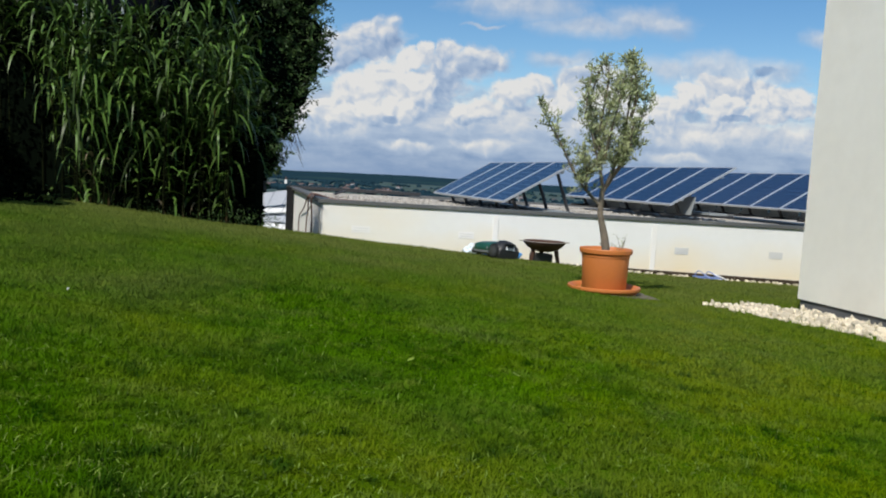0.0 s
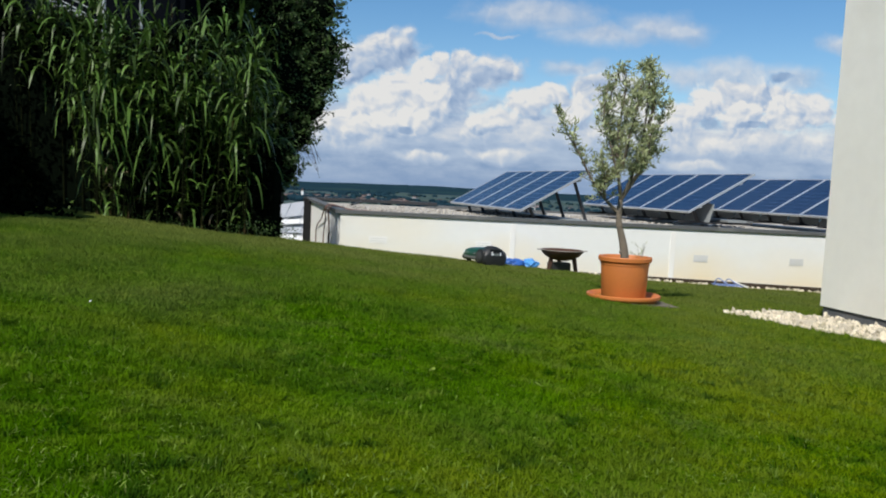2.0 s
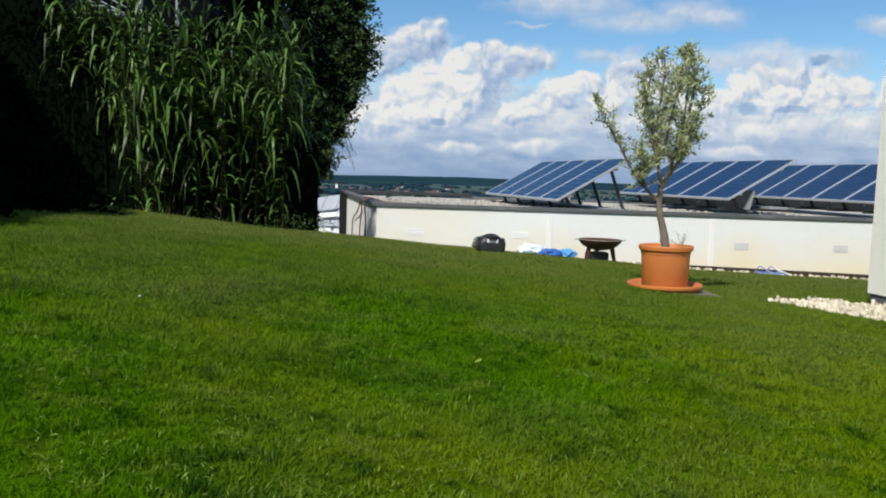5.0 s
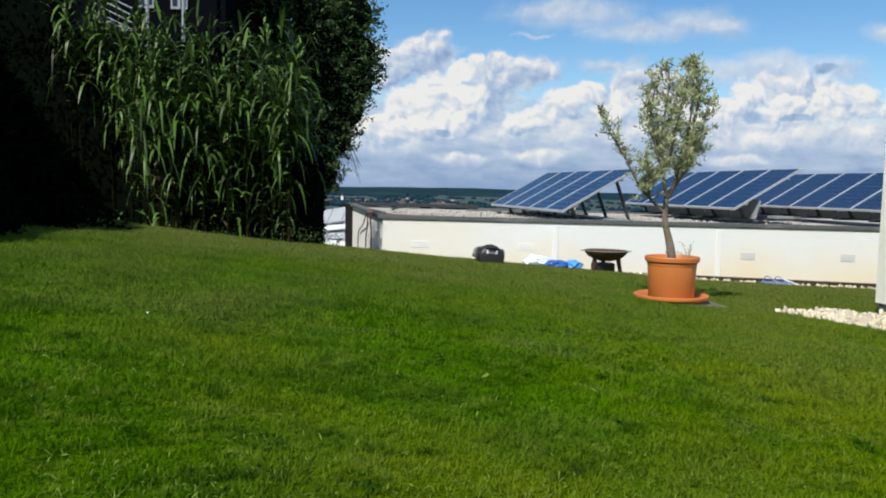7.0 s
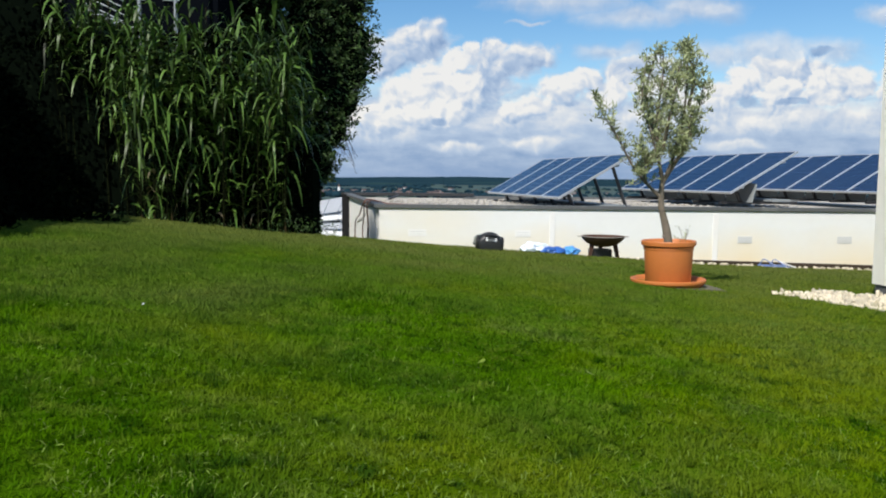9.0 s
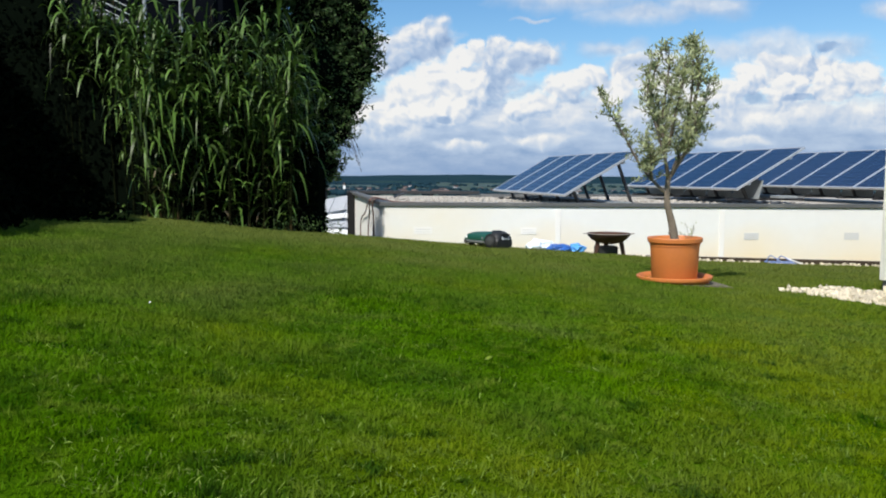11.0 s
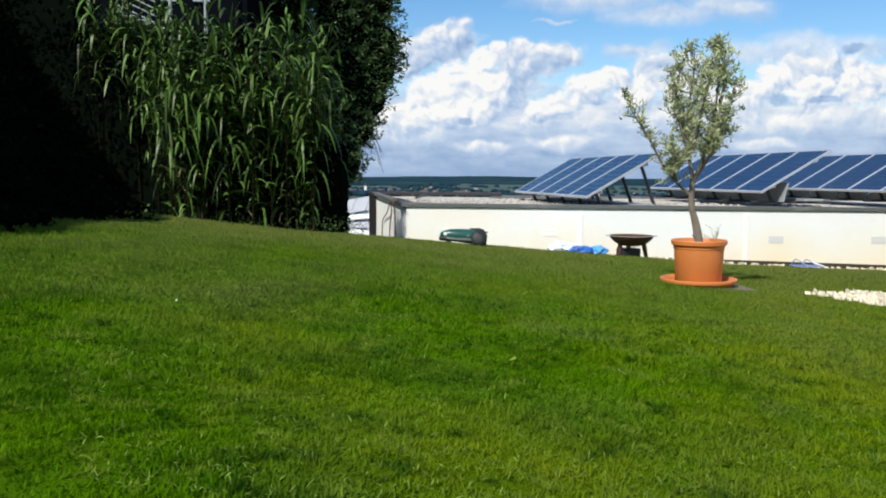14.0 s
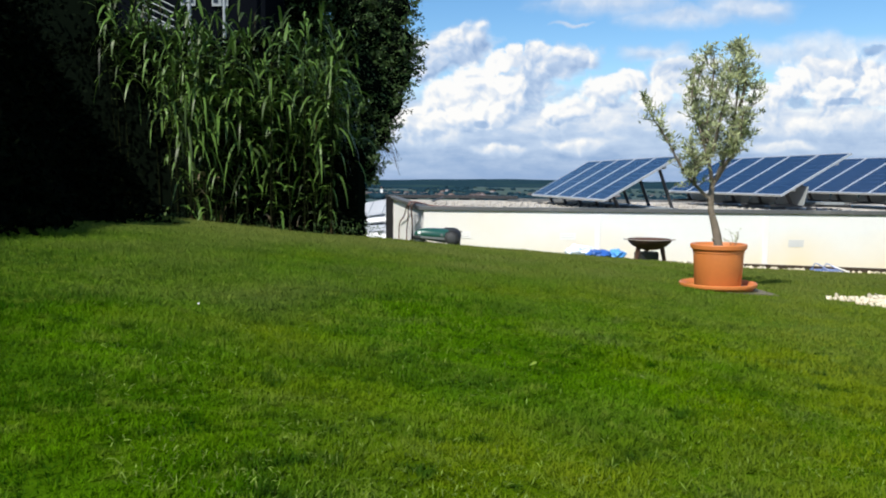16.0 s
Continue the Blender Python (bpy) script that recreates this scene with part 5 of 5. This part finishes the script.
# ---- building behind the reeds ----
def build_back_house():
    h = empty("neighbour_house", Matrix.Translation((-8.0, 19.5, -1.0)) @ Matrix.Rotation(radians(4), 4, "Z"))
    tagged(h, "neighbouring house, shade put into its near-black facade, with a white outside stair and dark windows", "house")
    part("wall", box(6.0, 6.0, 9.5, Matrix.Translation((-0.6, 3.0, 0))), M_FACADE_SHADE, h)
    part("roof", box(6.8, 6.8, 0.3, Matrix.Translation((-0.6, 3.0, 9.5)), 0.02), M_FASCIA, h)
    for x, w in ((0.52, 0.36), (1.30, 0.40)):
        win = part("window", box(w, 0.05, 1.5, Matrix.Translation((x, -0.03, 6.55)), 0.006), M_TRAY, h, "white-framed dark window")
        for sx in (-1, 1):
            part("pane", box(w / 2 - 0.09, 0.02, 1.34, Matrix.Translation((x + sx * w / 4, -0.062, 6.63))), M_WINDOW, win, "dark glass")
    for x in (0.80, 1.62):
        part("post", tube([(x, -0.9, 0), (x, -0.9, 8.5)], 0.042, 8), M_TRAY, h, "pale steel post")
    for k in range(4):
        part("stair_rail", tube([(-0.4, -0.9, 6.75 - 0.16 * k), (0.45, -0.9, 6.35 - 0.16 * k)], 0.016, 5), M_TRAY, h, "pale stair railing")
    for k in range(5):
        part("stair_tread", box(0.26, 0.8, 0.04, Matrix.Translation((-0.4 + 0.24 * k, -0.5, 6.1 - 0.09 * k)), 0.004), M_TRAY, h)


build_back_house()


# ---- sheds below the slope ----
def build_shed():
    s = empty("sheet_stack", Matrix.Translation((-3.45, 22.3, float(ground_z(-3.45, 22.3)))) @ Matrix.Rotation(radians(-14), 4, "Z"))
    tagged(s, "low stand with stacked white and pale blue-grey roof sheets", "roof sheets")
    part("stand", box(1.5, 0.9, 0.45, Matrix.Translation((0, 0.5, 0)), 0.01), M_SHEETW, s)
    for k, (z, w, mat, tilt) in enumerate(((1.05, 1.9, M_SHEET, 40), (0.80, 1.8, M_SHEETW, 26), (0.62, 1.9, M_SHEET, 34), (0.42, 1.8, M_SHEETW, 22), (0.25, 1.9, M_SHEETW, 16))):
        tilted = Matrix.Translation((0.06 * k, 0.25 - 0.16 * k, z)) @ Matrix.Rotation(radians(tilt), 4, "X") @ Matrix.Rotation(radians(5 * k - 12), 4, "Y")
        for q in range(4):
            part("roof_sheet", box(w / 4 - 0.015, 0.62, 0.03, tilted @ Matrix.Translation((-w / 2 + (q + 0.5) * w / 4, 0, 0)), 0.006), mat, s, "pale metal roof sheet")


build_shed()


# ---- village and woods in the valley ----
def build_village():
    rng = np.random.default_rng(77)
    walls, roofs = [], []
    for w, d, h, rh in ((6.5, 6, 3.6, 2.4), (8, 6, 3.4, 2.2), (11, 7, 3.6, 1.8)):
        walls.append(box(w, d, h))
        b = bmesh.new()
        v = [b.verts.new(c) for c in ((-w / 2 - .4, -d / 2 - .5, h), (w / 2 + .4, -d / 2 - .5, h), (w / 2 + .4, d / 2 + .5, h), (-w / 2 - .4, d / 2 + .5, h), (-w / 2 - .4, 0, h + rh), (w / 2 + .4, 0, h + rh))]
        for f in ((0, 1, 5, 4), (2, 3, 4, 5), (3, 0, 4), (1, 2, 5), (3, 2, 1, 0)):
            b.faces.new([v[i] for i in f])
        bmesh.ops.recalc_face_normals(b, faces=b.faces[:])
        roofs.append(b)
    made = []
    for i in range(3):
        e = empty("village_house")
        tagged(e, "small village house with a red tiled roof, far off", "house", "houses in the valley")
        part("wall", walls[i], M_VWALL, e)
        part("roof", roofs[i], M_ROOFRED, e, "red tiled roof")
        made.append(e)
    spots = []
    for k in range(92):
        if k < 44:
            az, r = rng.uniform(-0.16, -0.07), rng.uniform(950, 1400)
        elif k < 70:
            az, r = rng.uniform(-0.07, 0.10), rng.uniform(1000, 1700)
        else:
            az, r = rng.uniform(0.1, 0.36), rng.uniform(900, 1500)
        spots.append((az, r))
    for k, (az, r) in enumerate(spots):
        x, y = r * math.sin(az), r * math.cos(az)
        m = Matrix.Translation((x, y, float(ground_z(x, y)) - 0.5)) @ Matrix.Rotation(rng.uniform(0, 3.14), 4, "Z")
        if k < 3:
            made[k].matrix_basis = m
        else:
            copy_thing(made[rng.integers(3)], m)
    x, y = -128, 1010
    c = empty("church", Matrix.Translation((x, y, float(ground_z(x, y)) - 0.5)))
    tagged(c, "white village church with a slender tower, far off", "church")
    part("nave", box(9, 5, 4.5), M_VWALL, c)
    part("tower", box(2.8, 2.8, 10.5, Matrix.Translation((-5, 0, 0))), M_STRIP, c)
    part("spire", lathe([(2.0, 10.5), (0, 15)], 4, m=Matrix.Translation((-5, 0, 0)) @ Matrix.Rotation(math.pi / 4, 4, "Z")), M_ROOFRED, c)
    # woods and single trees
    unit = bmesh.new()
    bmesh.ops.create_icosphere(unit, subdivisions=2, radius=1)
    uv = np.array([v.co for v in unit.verts])
    uf = np.array([[v.index for v in f.verts] for f in unit.faces])
    unit.free()
    n = 2400
    az = rng.uniform(-0.45, 0.6, n)
    r = rng.uniform(700, 2100, n)
    keep = np.sin(az * 40 + r / 170) * np.sin(r / 120 + 3 * az) > -0.1
    az, r = az[keep], r[keep]
    n = len(r)
    x, y = r * np.sin(az), r * np.cos(az)
    s = rng.uniform(2.0, 4.0, n)
    lump = rng.uniform(0.7, 1.25, (n, len(uv), 1))
    v = uv[None] * (s[:, None] * np.array([1.7, 1.3, 1.0]))[:, None] * lump + np.stack([x, y, ground_z(x, y) + s * 0.6], -1)[:, None]
    f = (uf[None] + (np.arange(n) * len(uv))[:, None, None]).reshape(-1, 3)
    o = mesh_object("far_woods", mesh_from("far_woods", v.reshape(-1, 3), f), M_HAZY_FOREST)
    tagged(o, "woods and hedgerow trees in the valley, blue haze put into their colour", "woods", kind="stuff")


build_village()


# ---- motion ----
def motions():
    """The mower drives off along the wall, stops, and turns to its left."""
    rows = []
    for t, x, y, head in ((0, 1.52, 11.30, 32), (1.5, 1.19, 11.38, 28), (3.0, 0.96, 11.48, 20), (4.5, 0.70, 11.60, 9), (7.0, 0.56, 12.0, 8), (8.0, 0.56, 12.05, 6), (9.0, 0.61, 12.1, 6),
                          (10.2, 0.57, 12.05, 30), (11.5, 0.47, 11.80, 58), (12.5, 0.25, 11.85, 84), (13.0, 0.12, 11.88, 90), (14.5, -0.31, 11.92, 92), (15.0, -0.46, 11.93, 92), (16.0, -0.82, 11.95, 92)):
        z = float(ground_z(x, y)) + 0.005
        dx, dy = 0.1, 0.1
        gx = (float(ground_z(x + dx, y)) - float(ground_z(x - dx, y))) / (2 * dx)
        gy = (float(ground_z(x, y + dy)) - float(ground_z(x, y - dy))) / (2 * dy)
        up = Vector((-gx, -gy, 1)).normalized()
        tilt = Vector((0, 0, 1)).rotation_difference(up).to_matrix().to_4x4()
        rows.append((t, Matrix.Translation((x, y, z)) @ tilt @ Matrix.Rotation(radians(head), 4, "Z")))
    walk(mower, rows)


motions()
